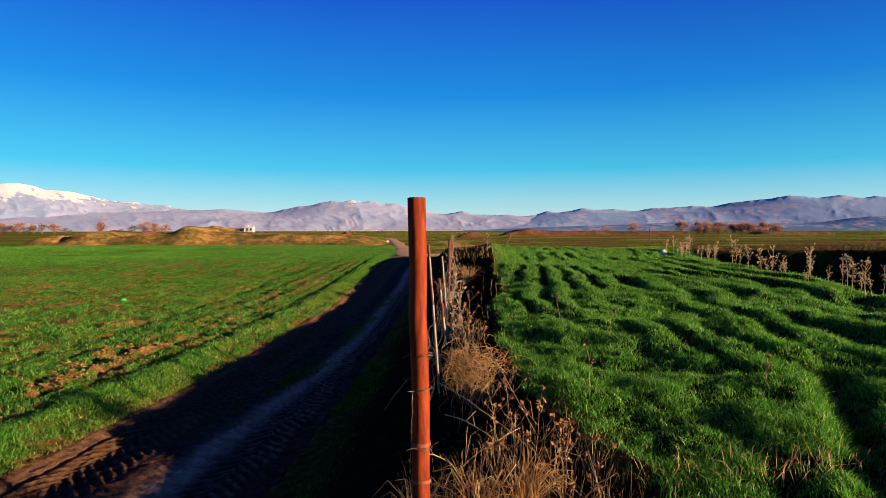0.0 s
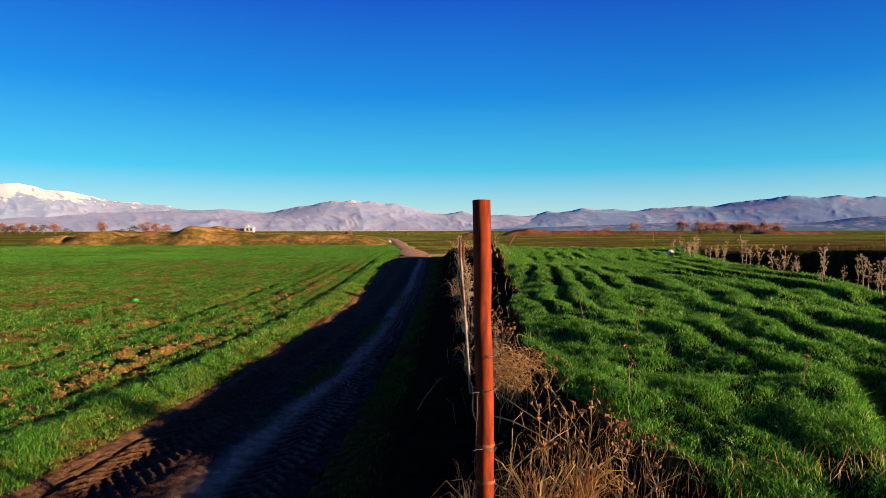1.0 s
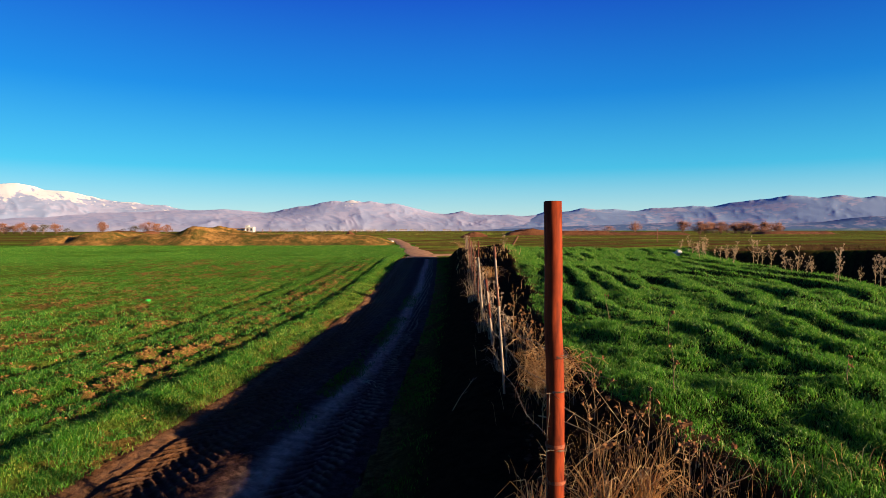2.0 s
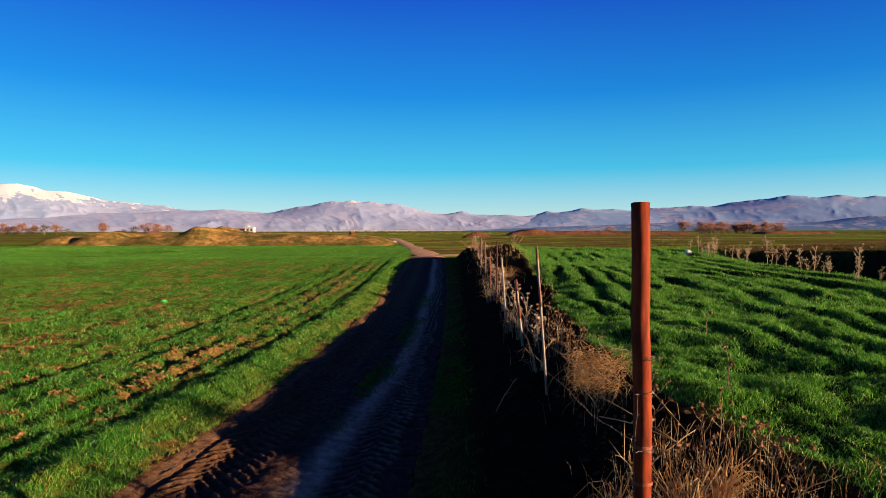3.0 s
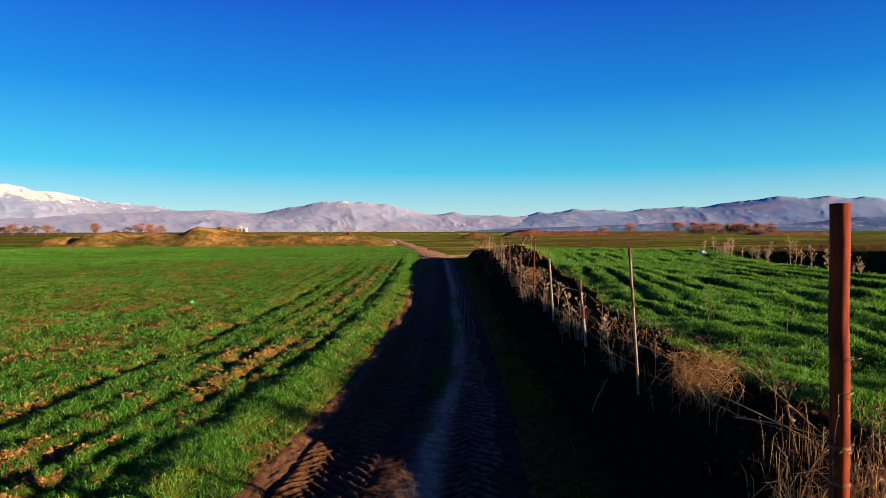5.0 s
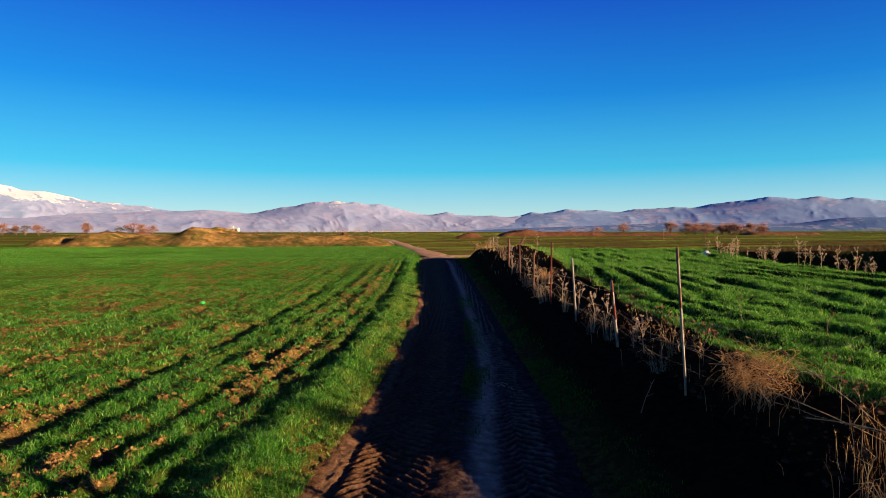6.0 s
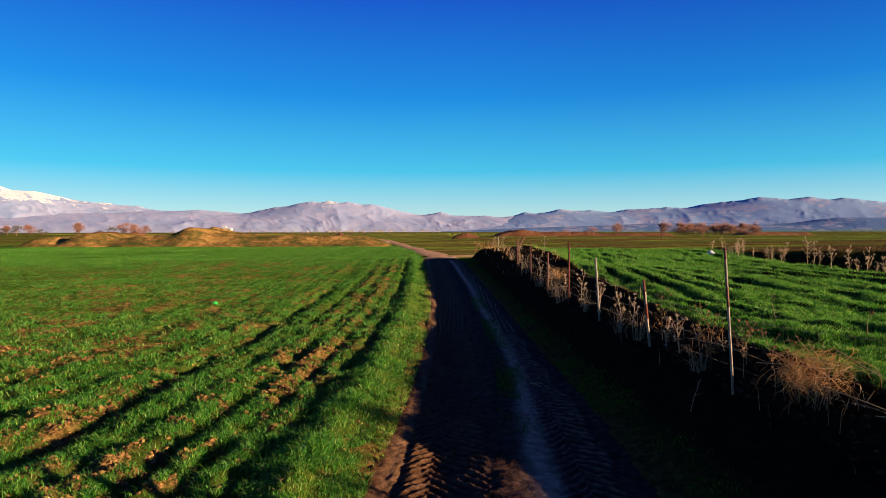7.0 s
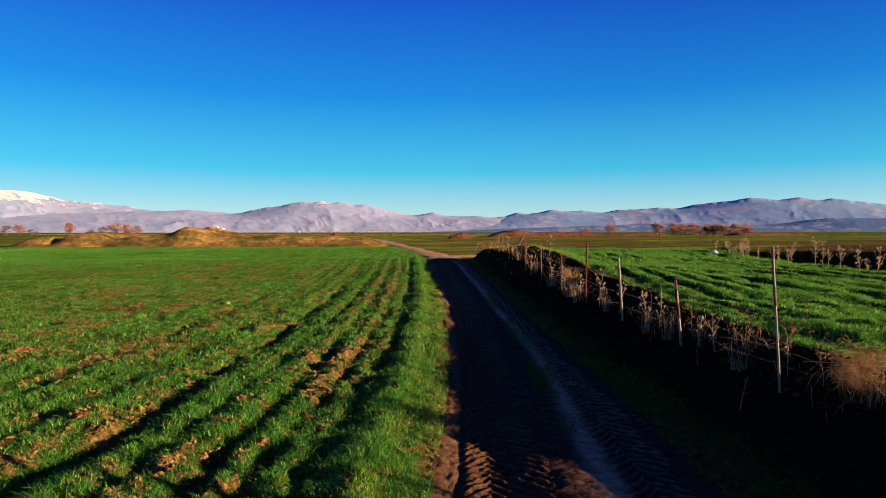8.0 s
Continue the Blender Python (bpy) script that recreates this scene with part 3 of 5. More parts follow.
blue = mountain_material("haze_tinted_blue_rock", (0.285, 0.375, 0.55), (0.44, 0.43, 0.55), (0.42, 0.40, 0.50), False, (0.56, 0.68))
olive = mountain_material("haze_tinted_foothills", (0.14, 0.22, 0.37), (0.34, 0.33, 0.44), (0.15, 0.25, 0.13), False, (0.56, 0.70))
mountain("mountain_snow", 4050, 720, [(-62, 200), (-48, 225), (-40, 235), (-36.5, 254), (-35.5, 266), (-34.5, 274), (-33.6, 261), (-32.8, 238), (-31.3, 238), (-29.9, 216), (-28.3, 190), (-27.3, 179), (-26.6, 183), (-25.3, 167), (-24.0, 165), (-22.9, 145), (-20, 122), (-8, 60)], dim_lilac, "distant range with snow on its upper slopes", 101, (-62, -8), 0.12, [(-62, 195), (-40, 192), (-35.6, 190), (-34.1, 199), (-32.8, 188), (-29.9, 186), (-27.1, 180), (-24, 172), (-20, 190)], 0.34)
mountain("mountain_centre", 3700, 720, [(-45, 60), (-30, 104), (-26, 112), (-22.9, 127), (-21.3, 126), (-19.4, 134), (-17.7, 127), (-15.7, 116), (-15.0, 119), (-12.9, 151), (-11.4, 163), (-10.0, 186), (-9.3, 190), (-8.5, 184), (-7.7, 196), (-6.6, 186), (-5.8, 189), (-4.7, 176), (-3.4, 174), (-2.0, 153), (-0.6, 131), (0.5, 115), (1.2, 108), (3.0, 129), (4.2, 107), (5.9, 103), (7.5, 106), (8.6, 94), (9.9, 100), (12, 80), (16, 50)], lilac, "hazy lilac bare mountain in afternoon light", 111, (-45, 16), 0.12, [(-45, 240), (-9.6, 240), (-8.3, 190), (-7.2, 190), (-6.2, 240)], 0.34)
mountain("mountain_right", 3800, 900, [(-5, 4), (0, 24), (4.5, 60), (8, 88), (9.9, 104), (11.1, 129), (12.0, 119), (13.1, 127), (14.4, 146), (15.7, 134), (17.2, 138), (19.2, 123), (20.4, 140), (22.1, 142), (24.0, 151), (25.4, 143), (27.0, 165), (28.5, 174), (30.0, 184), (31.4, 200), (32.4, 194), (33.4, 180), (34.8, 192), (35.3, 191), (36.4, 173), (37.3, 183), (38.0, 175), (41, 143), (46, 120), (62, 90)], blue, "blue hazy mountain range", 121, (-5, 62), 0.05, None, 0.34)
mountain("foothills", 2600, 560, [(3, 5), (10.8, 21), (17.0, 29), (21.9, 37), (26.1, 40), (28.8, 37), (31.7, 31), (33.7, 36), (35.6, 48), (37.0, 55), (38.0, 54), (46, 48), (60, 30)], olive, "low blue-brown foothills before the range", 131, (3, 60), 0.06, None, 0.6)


# ---- mound and spoil heaps ----
def heap(name, cx, cy, lx, ly, nx, ny, height, mat, label, category, seed, lumps=0.76):
    """An uneven heap of earth; height(u, v) over -1 to 1."""
    u, v = np.linspace(-1, 1, nx), np.linspace(-1, 1, ny)
    U2, V2 = np.meshgrid(u, v, indexing="ij")
    PX, PY = cx + lx * U2, cy + ly * V2
    fall = np.clip(1 - np.maximum(np.abs(U2) ** 8, 0), 0, 1) * smooth(0, 0.5, 1 - np.abs(V2))
    PZ = height(U2, V2) * fall * (1 + lumps * (fbm(PX * 0.42, PY * 0.42, 5, seed) - 0.5)) + ground_z(PX, PY) - 0.12
    ob = big_mesh(name, np.stack([PX, PY, PZ], -1).reshape(-1, 3), grid_faces(nx, ny), mat)
    return tagged(ob, label, category)


def mound_height(u, v):
    g = lambda a, w: np.exp(-((u - a) / w) ** 2)
    return 1.0 * smooth(-1.0, -0.86, u) + 0.25 + 0.62 * g(-0.075, 0.07) + 0.30 * g(-0.0, 0.14) + 0.35 * g(-0.60, 0.08) + 0.2 * g(-0.86, 0.07) - 0.5 * g(-0.735, 0.045) - 0.35 * g(-0.46, 0.06)


heap("earth_mound", -25.2, 70, 20.3, 8, 320, 90, mound_height, mound_mat, "long low earth mound with dry grass and bare orange soil", "mound", 81, 0.36)
heap("dirt_mound", 24.5, 118, 11, 4, 120, 24, lambda u, v: 1.0 + 0.35 * np.exp(-((u + 0.6) / 0.25) ** 2), spoil_mat, "long heap of freshly dug red-brown earth", "earth heap", 82)
heap("dirt_mound", 42, 125, 12, 4, 90, 24, lambda u, v: 0.75 + 0 * u, spoil_mat, "low red-brown earth bank along the field", "earth heap", 83)
heap("dirt_mound", 6.9, 105, 2.5, 2, 40, 24, lambda u, v: 1.0 - 0.4 * np.abs(u), spoil_mat, "small pointed heap of brown earth", "earth heap", 84)
heap("dirt_mound", -16.0, 112, 1.5, 2, 40, 24, lambda u, v: 1.5 - 1.0 * np.abs(u), spoil_mat, "small pointed heap of brown earth", "earth heap", 85)
heap("dirt_mound", -62, 122, 6, 3, 50, 24, lambda u, v: 1.6 + 0 * u, spoil_mat, "orange earth heap behind the mound", "earth heap", 86)
heap("dirt_mound", 92, 150, 10, 4, 60, 24, lambda u, v: 0.9 + 0 * u, spoil_mat, "dark low earth heap on the far field", "earth heap", 87)

# ---- fence ----
def z_at(x, y):
    return float(ground_z(np.array([x]), np.array([y]))[0])


def pole(name, base, top, radius, mat, label, seg=14, band=None, upper=None, cut=0.5):
    """A pipe or stake from base to top with a slightly uneven, rimmed end."""
    rng = random.Random(int(base[1] * 100))
    thing = empty(name, pose(*base))
    d = Vector(top) - Vector(base)
    n = 9
    pts = [d * (k / n) + Vector((rng.uniform(-1, 1), rng.uniform(-1, 1), 0)) * radius * 0.10 for k in range(n + 1)]
    pts[0] = Vector((0, 0, -0.12))
    bm = bmesh.new()
    tube(bm, pts + [pts[-1] + Vector((0, 0, 0.002)), pts[-1] - Vector((0, 0, 0.03))], [radius] * (n + 1) + [radius * 0.82, radius * 0.80], seg)
    part("shaft", bm, mat, thing)
    if upper:
        bm = bmesh.new()
        tube(bm, [d * (cut + (1.004 - cut) * k / 6) for k in range(7)], [radius * 1.06] * 7, seg)
        part("rusted_upper_shaft", bm, upper, thing, "rusted upper length with the paint gone")
    if band:
        bm = bmesh.new()
        a = d * band
        tube(bm, [a, a + d.normalized() * 0.03], [radius * 1.15, radius * 1.15], seg)
        part("collar", bm, rust_dark, thing, "rusted clamp collar")
    return tagged(thing, label, "fence post", group="fence posts along the track")


def wire_tie(parent, z, radius, seed, tails=2):
    """A few loose turns of wire twisted round a post."""
    rng = random.Random(seed)
    bm = bmesh.new()
    for turn in range(3):
        z0, slope = z + rng.uniform(-0.012, 0.012), rng.uniform(-0.012, 0.012)
        pts = [(math.cos(a) * radius * rng.uniform(1.03, 1.10), math.sin(a) * radius * rng.uniform(1.03, 1.10), z0 + slope * math.cos(a + turn)) for a in np.linspace(0, 6.28, 18).tolist()]
        tube(bm, pts, [0.0016] * 18, 4)
    for _ in range(tails + 3):
        a = rng.uniform(0, 6.28)
        p = Vector((math.cos(a) * radius * 1.05, math.sin(a) * radius * 1.05, z))
        q = p + Vector((math.cos(a + rng.uniform(-1, 1)), math.sin(a + rng.uniform(-1, 1)), rng.uniform(-0.8, 0.5))) * rng.uniform(0.02, 0.06)
        tube(bm, [p, (p + q) / 2 + Vector((0, 0, rng.uniform(-0.01, 0.01))), q], [0.0015] * 3, 4)
    return part("wire_tie", bm, wire_mat, parent, "twisted rusty wire")


main_base, main_top = (-0.045, 2.79, z_at(-0.045, 2.79)), (-0.072, 2.79, 2.155)
main = pole("fence_post", main_base, main_top, 0.0427, rust_red, "tall thick rust-red steel pipe post with wire ties", 28)
for k, z in enumerate((1.412, 1.245, 0.975)):
    wire_tie(main, z - main_base[2], 0.0427, 5 + k)
for z in (0.990, 0.815):
    bm = bmesh.new()
    z -= main_base[2]
    f = z / (main_top[2] - main_base[2])
    c = (Vector(main_top) - Vector(main_base)) * f
    tube(bm, [c - Vector((0, 0, 0.009)), c + Vector((0, 0, 0.009))], [0.0472, 0.0472], 28, False)
    part("scuffed_ring", bm, pale_ring, main, "paler scuffed ring on the pipe")
bm = bmesh.new()
rng = random.Random(3)
pts = [(-0.043 - 0.006 * rng.random() - 0.02 * (1 - abs(k - 7) / 7) * rng.random(), -0.028 + rng.uniform(-0.02, 0.01), 0.80 - 0.055 * k) for k in range(15)]
tube(bm, pts, [0.0018] * 15, 4)
for p in pts[1:]:
    for _ in range(2):
        q = Vector(p) + Vector((rng.uniform(-1, 1), rng.uniform(-1, 0.3), rng.uniform(-1, 1))) * 0.014
        tube(bm, [p, q], [0.0014, 0.0007], 3)
part("loose_wire", bm, wire_mat, main, "loose end of barbed wire hanging down")

POSTS = [  # base x, y, top x, top z, radius, material, label
    (0.075, 5.78, -0.03, 1.855, 0.0125, worn_white, "thin steel rod post with flaking white paint and rust"),
    (0.20, 8.12, 0.10, 1.345, 0.020, worn_white, "short leaning rusted stake of the fence"),
    (0.27, 10.5, 0.185, 1.55, 0.018, worn_white, "thin pale stake with worn white paint"),
    (0.37, 12.95, 0.385, 1.79, 0.018, dark_red, "dark red angle-iron post with a clamp near its top"),
    (0.47, 15.3, 0.47, 1.48, 0.018, rust_dark, "thin rusted steel stake of the fence"),
    (0.59, 18.0, 0.57, 1.72, 0.017, rust_dark, "thin rusted steel stake of the fence"),
    (0.71, 20.9, 0.70, 1.78, 0.027, rust_dark, "dark rusted pipe post of the fence"),
    (0.84, 24.0, 0.86, 1.42, 0.018, rust_dark, "thin rusted steel stake of the fence"),
    (0.98, 27.2, 0.97, 1.80, 0.018, worn_white, "thin pale painted steel stake"),
    (1.20, 31.6, 1.30, 1.50, 0.03, rust_dark, "dark leaning stake at the end of the bank"),
]
fence_line = [(main_base[0], 2.79, (1.412, 1.245, 0.975))]
for x, y, tx, tz, r, mat, label in POSTS:
    pole("fence_post", (x, y, z_at(x, y)), (tx, y, tz), r, mat, label, 10, 0.88 if y == 12.95 else None, {5.78: rust_dark, 8.12: dark_red}.get(y), {5.78: 0.60, 8.12: 0.42}.get(y, 0.5))
    b0 = z_at(x, y)
    heights = (b0 + 0.76, b0 + 0.52, b0 + 0.30)
    fence_line.append(((x + tx) / 2, y, tuple(min(h, tz - 0.03) for h in heights)))
for row in range(3):
    rng = random.Random(60 + row)
    wire = empty("barbed_wire", pose(fence_line[0][0], fence_line[0][1], fence_line[0][2][row]))
    o = wire.matrix_basis.translation.copy()
    strand, barbs = bmesh.new(), bmesh.new()
    pts = []
    for (x0, y0, h0), (x1, y1, h1) in zip(fence_line, fence_line[1:]):
        sag = rng.uniform(0.01, 0.05)
        for k in range(22):
            s = k / 22
            pts.append(Vector((x0 + (x1 - x0) * s + 0.02 * math.sin(9 * s + row), y0 + (y1 - y0) * s, h0[row] + (h1[row] - h0[row]) * s - 4 * sag * s * (1 - s) + rng.uniform(-0.006, 0.006))) - o)
    tube(strand, pts, [0.0013 if p.y < 6 else 0.0020 for p in pts], 4)
    for p, q in zip(pts, pts[1:]):
        for f in (rng.uniform(0.1, 0.45), rng.uniform(0.55, 0.9)):
            c = p.lerp(q, f)
            size = 0.011 if c.y < 6 else 0.014
            for _ in range(2):
                d = Vector((rng.uniform(-1, 1), rng.uniform(-0.6, 0.6), rng.uniform(-1, 1))).normalized() * size
                tube(barbs, [c - d, c + d], [0.0009 if c.y < 6 else 0.0013] * 2, 3, False)
    part("strand", strand, wire_mat, wire)
    part("barb", barbs, wire_mat, wire)
    tagged(wire, "strand of rusty barbed wire strung along the fence", "barbed wire", group="fence wires")

# stakes out in the fields
for x, y, lean, h, r in ((6.75, 50.5, -0.50, 0.85, 0.07), (2.0, 44.0, -0.26, 0.66, 0.05), (18.2, 49.0, 0.0, 1.05, 0.03), (21.8, 49.0, 0.0, 0.9, 0.03), (19.3, 25.2, 0.03, 0.42, 0.02)):
    b0 = z_at(x, y)
    ob = pole("stake", (x + lean, y, b0), (x, y, b0 + h), r, rust_dark, "weathered dark wooden stake in the field", 8)
    tagged(ob, category="stake", group="field stakes")


# ---- grasses ----
def blades(name, x, y, height, width, mat, label, bend=0.5, fine=True, seed=0, lift=0.0, drift=(0.0, 0.0)):
    rng = np.random.default_rng(seed)
    n = len(x)
    z = ground_z(x, y) - 0.01 + lift
    yaw, face = rng.uniform(0, 2 * np.pi, n), rng.uniform(0, 2 * np.pi, n)
    out = height * bend * rng.uniform(0.15, 1.0, n)
    dx, dy = np.cos(yaw) * out + drift[0] * height, np.sin(yaw) * out + drift[1] * height
    wx, wy = np.cos(face) * width * 0.5, np.sin(face) * width * 0.5
    p = np.stack([x, y, z], 1)
    w = np.stack([wx, wy, np.zeros(n)], 1)
    tip = p + np.stack([dx, dy, height * rng.uniform(0.7, 1.0, n)], 1)
    if fine:
        mid = p + np.stack([dx * 0.3, dy * 0.3, height * 0.62], 1)
        co = np.stack([p - w, p + w, mid - w * 0.8, mid + w * 0.8, tip], 1).reshape(-1, 3)
        k = np.arange(n)[:, None] * 5
        tri = np.concatenate([k + [0, 1, 3], k + [0, 3, 2], k + [2, 3, 4]], 1).reshape(-1, 3)
    else:
        co = np.stack([p - w, p + w, tip], 1).reshape(-1, 3)
        tri = np.arange(n * 3).reshape(-1, 3)
    ob = big_mesh(name, co, tri, mat, False)
    return tagged(ob, label, "grass", kind="stuff")


def scatter(y0, y1, left, right, density, seed):
    rng = np.random.default_rng(seed)
    width = max(float(np.max(right(np.array([y0, y1])))) - float(np.min(left(np.array([y0, y1])))), 0.1)
    lo = float(np.min(left(np.array([y0, y1]))))
    n = int(density * width * (y1 - y0))
    x, y = lo + width * rng.random(n), y0 + (y1 - y0) * rng.random(n)
    keep = (x > left(y)) & (x < right(y))
    return x[keep], y[keep], rng


LEFT_BANDS = [(3.4, 6, 9400, 0.076, 0.0060, True), (6, 9, 5400, 0.080, 0.0078, True), (9, 14, 2000, 0.09, 0.009, True), (14, 22, 1500, 0.085, 0.013, False), (22, 35, 900, 0.065, 0.018, False), (35, 63, 330, 0.055, 0.030, False)]
for k, (y0, y1, dens, h, w, fine) in enumerate(LEFT_BANDS):
    x, y, rng = scatter(y0, y1, lambda q: -(0.68 * q + 4.2) - 0.02 * q, lambda q: road_left(q) + 0.16, dens, 200 + k)
    u = left_rows(x, y)
    drill = 0.65 + 0.35 * np.cos(2 * math.pi * u / 0.26)
    tuft = smooth(0.40, 0.56, 0.5 * fbm(x * 4.2, y * 4.2, 2, 90) + 0.5 * fbm(x * 12, y * 12, 2, 91))
    furrow = 1 - 0.4 * np.exp(-((u - 3.2) / 0.14) ** 2) - 0.4 * np.exp(-((u - 0.95) / 0.10) ** 2)
    chance = (1 - 0.76 * left_soil(x, y)) * smooth(-0.04, 0.22, u + 0.40 * (fbm(x * 2.5, y * 2.5, 3, 8) - 0.5)) * drill * (0.10 + 0.90 * np.maximum(tuft, 0.8 * smooth(14, 30, y))) * furrow * (1 + 0.7 * np.exp(-((u - 0.5) / 0.3) ** 2))
    keep = rng.random(len(x)) < chance
    x, y = x[keep], y[keep]
    height = h * (0.35 + 1.15 * fbm(x * 1.5, y * 1.5, 3, 95)) * rng.uniform(0.6, 1.15, len(x))
    blades("wheat_field", x, y, height, w * rng.uniform(0.7, 1.2, len(x)), wheat, "short young green wheat in drilled rows", 1.7, fine, 300 + k)

RIGHT_BANDS = [(2.3, 5, 8200, 0.078, 0.0052, True), (5, 8, 5400, 0.085, 0.0066, True), (8, 13, 2700, 0.085, 0.0075, True), (13, 20, 1300, 0.10, 0.012, False), (20, 32, 500, 0.11, 0.024, False)]
for k, (y0, y1, dens, h, w, fine) in enumerate(RIGHT_BANDS):
    x, y, rng = scatter(y0, y1, lambda q: crest_x(q) - 0.12, lambda q: np.minimum(0.82 * q + 0.5, thistle_x(q) + 0.5), dens, 220 + k)
    ridge = right_rows(x, y)
    tuft = smooth(0.42, 0.54, 0.5 * fbm(x * 4.4, y * 4.4, 2, 92) + 0.5 * fbm(x * 9, y * 9, 2, 93))
    chance = (0.45 + 0.55 * smooth(-0.9, 0.3, ridge)) * (0.58 + 0.42 * np.maximum(tuft, smooth(10, 20, y))) * smooth(2.5, 3.2, y + 0.35 * (x - 1)) * (1 - smooth(30, 35, y + 0.42 * np.clip(x - 2.5, 0, 20)))
    chance = chance * smooth(-0.12, 0.16, x - crest_x(y) + 0.4 * (fbm(x * 2, y * 2, 2, 97) - 0.5))
    chance = chance * (1 - 0.35 * smooth(3.0, 6.0, x) * smooth(0.42, 0.58, fbm(x * 1.3, y * 0.9, 3, 121)) * (1 - smooth(16, 20, y)))
    keep = rng.random(len(x)) < chance
    x, y = x[keep], y[keep]
    height = h * (0.5 + 0.8 * fbm(x * 1.3, y * 1.3, 3, 96)) * rng.uniform(0.55, 1.2, len(x)) * (0.55 + 0.55 * tuft[keep])
    blades("wheat_field", x, y, height, w * rng.uniform(0.8, 1.4, len(x)), lush_wheat, "lush tufted green wheat on the raised field", 1.3, fine, 320 + k)

# the fields on either hand of and behind the path
for k, (fl, fr, label) in enumerate([(lambda q: -14.0 + 0 * q, lambda q: road_left(q) - 0.1, "short young green wheat beside the track"), (lambda q: crest_x(q) + 0.1, lambda q: 9.0 + 0 * q, "green wheat on the raised field")]):
    x, y, rng = scatter(-7.0, 3.4 if k == 0 else 2.5, fl, fr, 480, 230 + k)
    keep = rng.random(len(x)) < (1 - 0.8 * left_soil(x, y) if k == 0 else np.where((y > 1.6) & (x < 1.8), 0.0, 1.0))
    x, y = x[keep], y[keep]
    blades("wheat_field", x, y, 0.08 * rng.uniform(0.5, 1.2, len(x)), 0.022 * rng.uniform(0.6, 1.3, len(x)), wheat, label, 1.5, False, 330 + k)

# far crops beyond the raised field and past the left field
for k, (y0, y1, dens, w) in enumerate([(29, 50, 120, 0.036), (50, 90, 40, 0.075), (90, 170, 13, 0.085), (170, 420, 0.8, 0.6)]):
    x, y, rng = scatter(y0, y1, lambda q: -0.10 * q + 4 - 0.35 * (q - 60) * (q > 60) - 0.4 * (q - 170) * (q > 170), lambda q: 0.85 * q, dens, 250 + k)
    strip = fbm(x * 0.03, y * 0.22, 3, 110)
    keep = (rng.random(len(x)) < 0.25 + 0.75 * smooth(0.40, 0.55, strip)) & (y + 0.42 * np.clip(x - 2.5, 0, 20) > 33) & ((x > -0.1 * y + 4.5) | (y > 90))
    x, y = x[keep], y[keep]
    blades("far_crop", x, y, rng.uniform(0.015, 0.036, len(x)) * (1 + 2 * w), 1.9 * w * rng.uniform(0.6, 1.2, len(x)), far_crop, "thin olive-green crop in strips on the far field", 0.6, False, 350 + k)
x, y, rng = scatter(64, 150, lambda q: -0.82 * q - 5, lambda q: -0.16 * q - 2, 9, 254)
keep = (y > 80) & (x > -46)
blades("far_crop", x[keep], y[keep], rng.uniform(0.05, 0.16, keep.sum()), 0.2 * rng.uniform(0.6, 1.2, keep.sum()), far_crop, "thin brown-green crop behind the mound", 0.6, False, 357)


def mound_z(x, y):
    u, v = (x + 25.2) / 20.3, (y - 70) / 8.0
    fall = np.clip(1 - u ** 8, 0, 1) * smooth(0, 0.5, 1 - np.abs(v))
    return mound_height(u, v) * fall * (1 + 0.36 * (fbm(x * 0.42, y * 0.42, 5, 81) - 0.5)) - 0.12


x, y, rng = scatter(62.5, 73, lambda q: -45.0 + 0 * q, lambda q: -5.8 + 0 * q, 110, 256)
keep = rng.random(len(x)) < smooth(0.42, 0.62, fbm(x * 0.5, y * 0.5, 4, 115))
x, y = x[keep], y[keep]
blades("mound_grass", x, y, rng.uniform(0.03, 0.12, len(x)), 0.03 * rng.uniform(0.6, 1.2, len(x)), tawny, "dry tawny grass over the earth mound", 0.8, False, 358, mound_z(x, y))
x, y, rng = scatter(18, 34, lambda q: thistle_x(q) + 0.6, lambda q: 0.9 * q, 120, 255)
keep = (y + 0.58 * (x - 9.5) > 24.4) | (x - thistle_x(y) > 7.4)
x, y = x[keep], y[keep]
blades("far_crop", x, y, rng.uniform(0.05, 0.13, len(x)), 0.03 * rng.uniform(0.6, 1.2, len(x)), far_crop, "thin olive-green crop beyond the ditch", 0.6, False, 356)


# short yellow-green grass along the left field's brink, colour brightened to read as sunlit
edge_grass = leaf_material("sun_brightened_grass", (0.11, 0.21, 0.018), (0.26, 0.38, 0.04), (0.48, 0.42, 0.09), 0.5)
x, y, rng = scatter(3.4, 20, lambda q: road_left(q) - 0.85, lambda q: road_left(q) + 0.14, 4200, 257)
keep = rng.random(len(x)) < smooth(0.36, 0.60, fbm(x * 3, y * 2, 3, 118)) * (1 - smooth(0.15, 0.9, left_rows(x, y))) * np.where(y < 10, 1.0, 0.4)
blades("brink_grass", x[keep], y[keep], rng.uniform(0.025, 0.065, keep.sum()), np.where(y[keep] < 10, 0.006, 0.012), edge_grass, "short yellow-green grass along the brink of the track, brightened as sunlit", 1.4, True, 359)


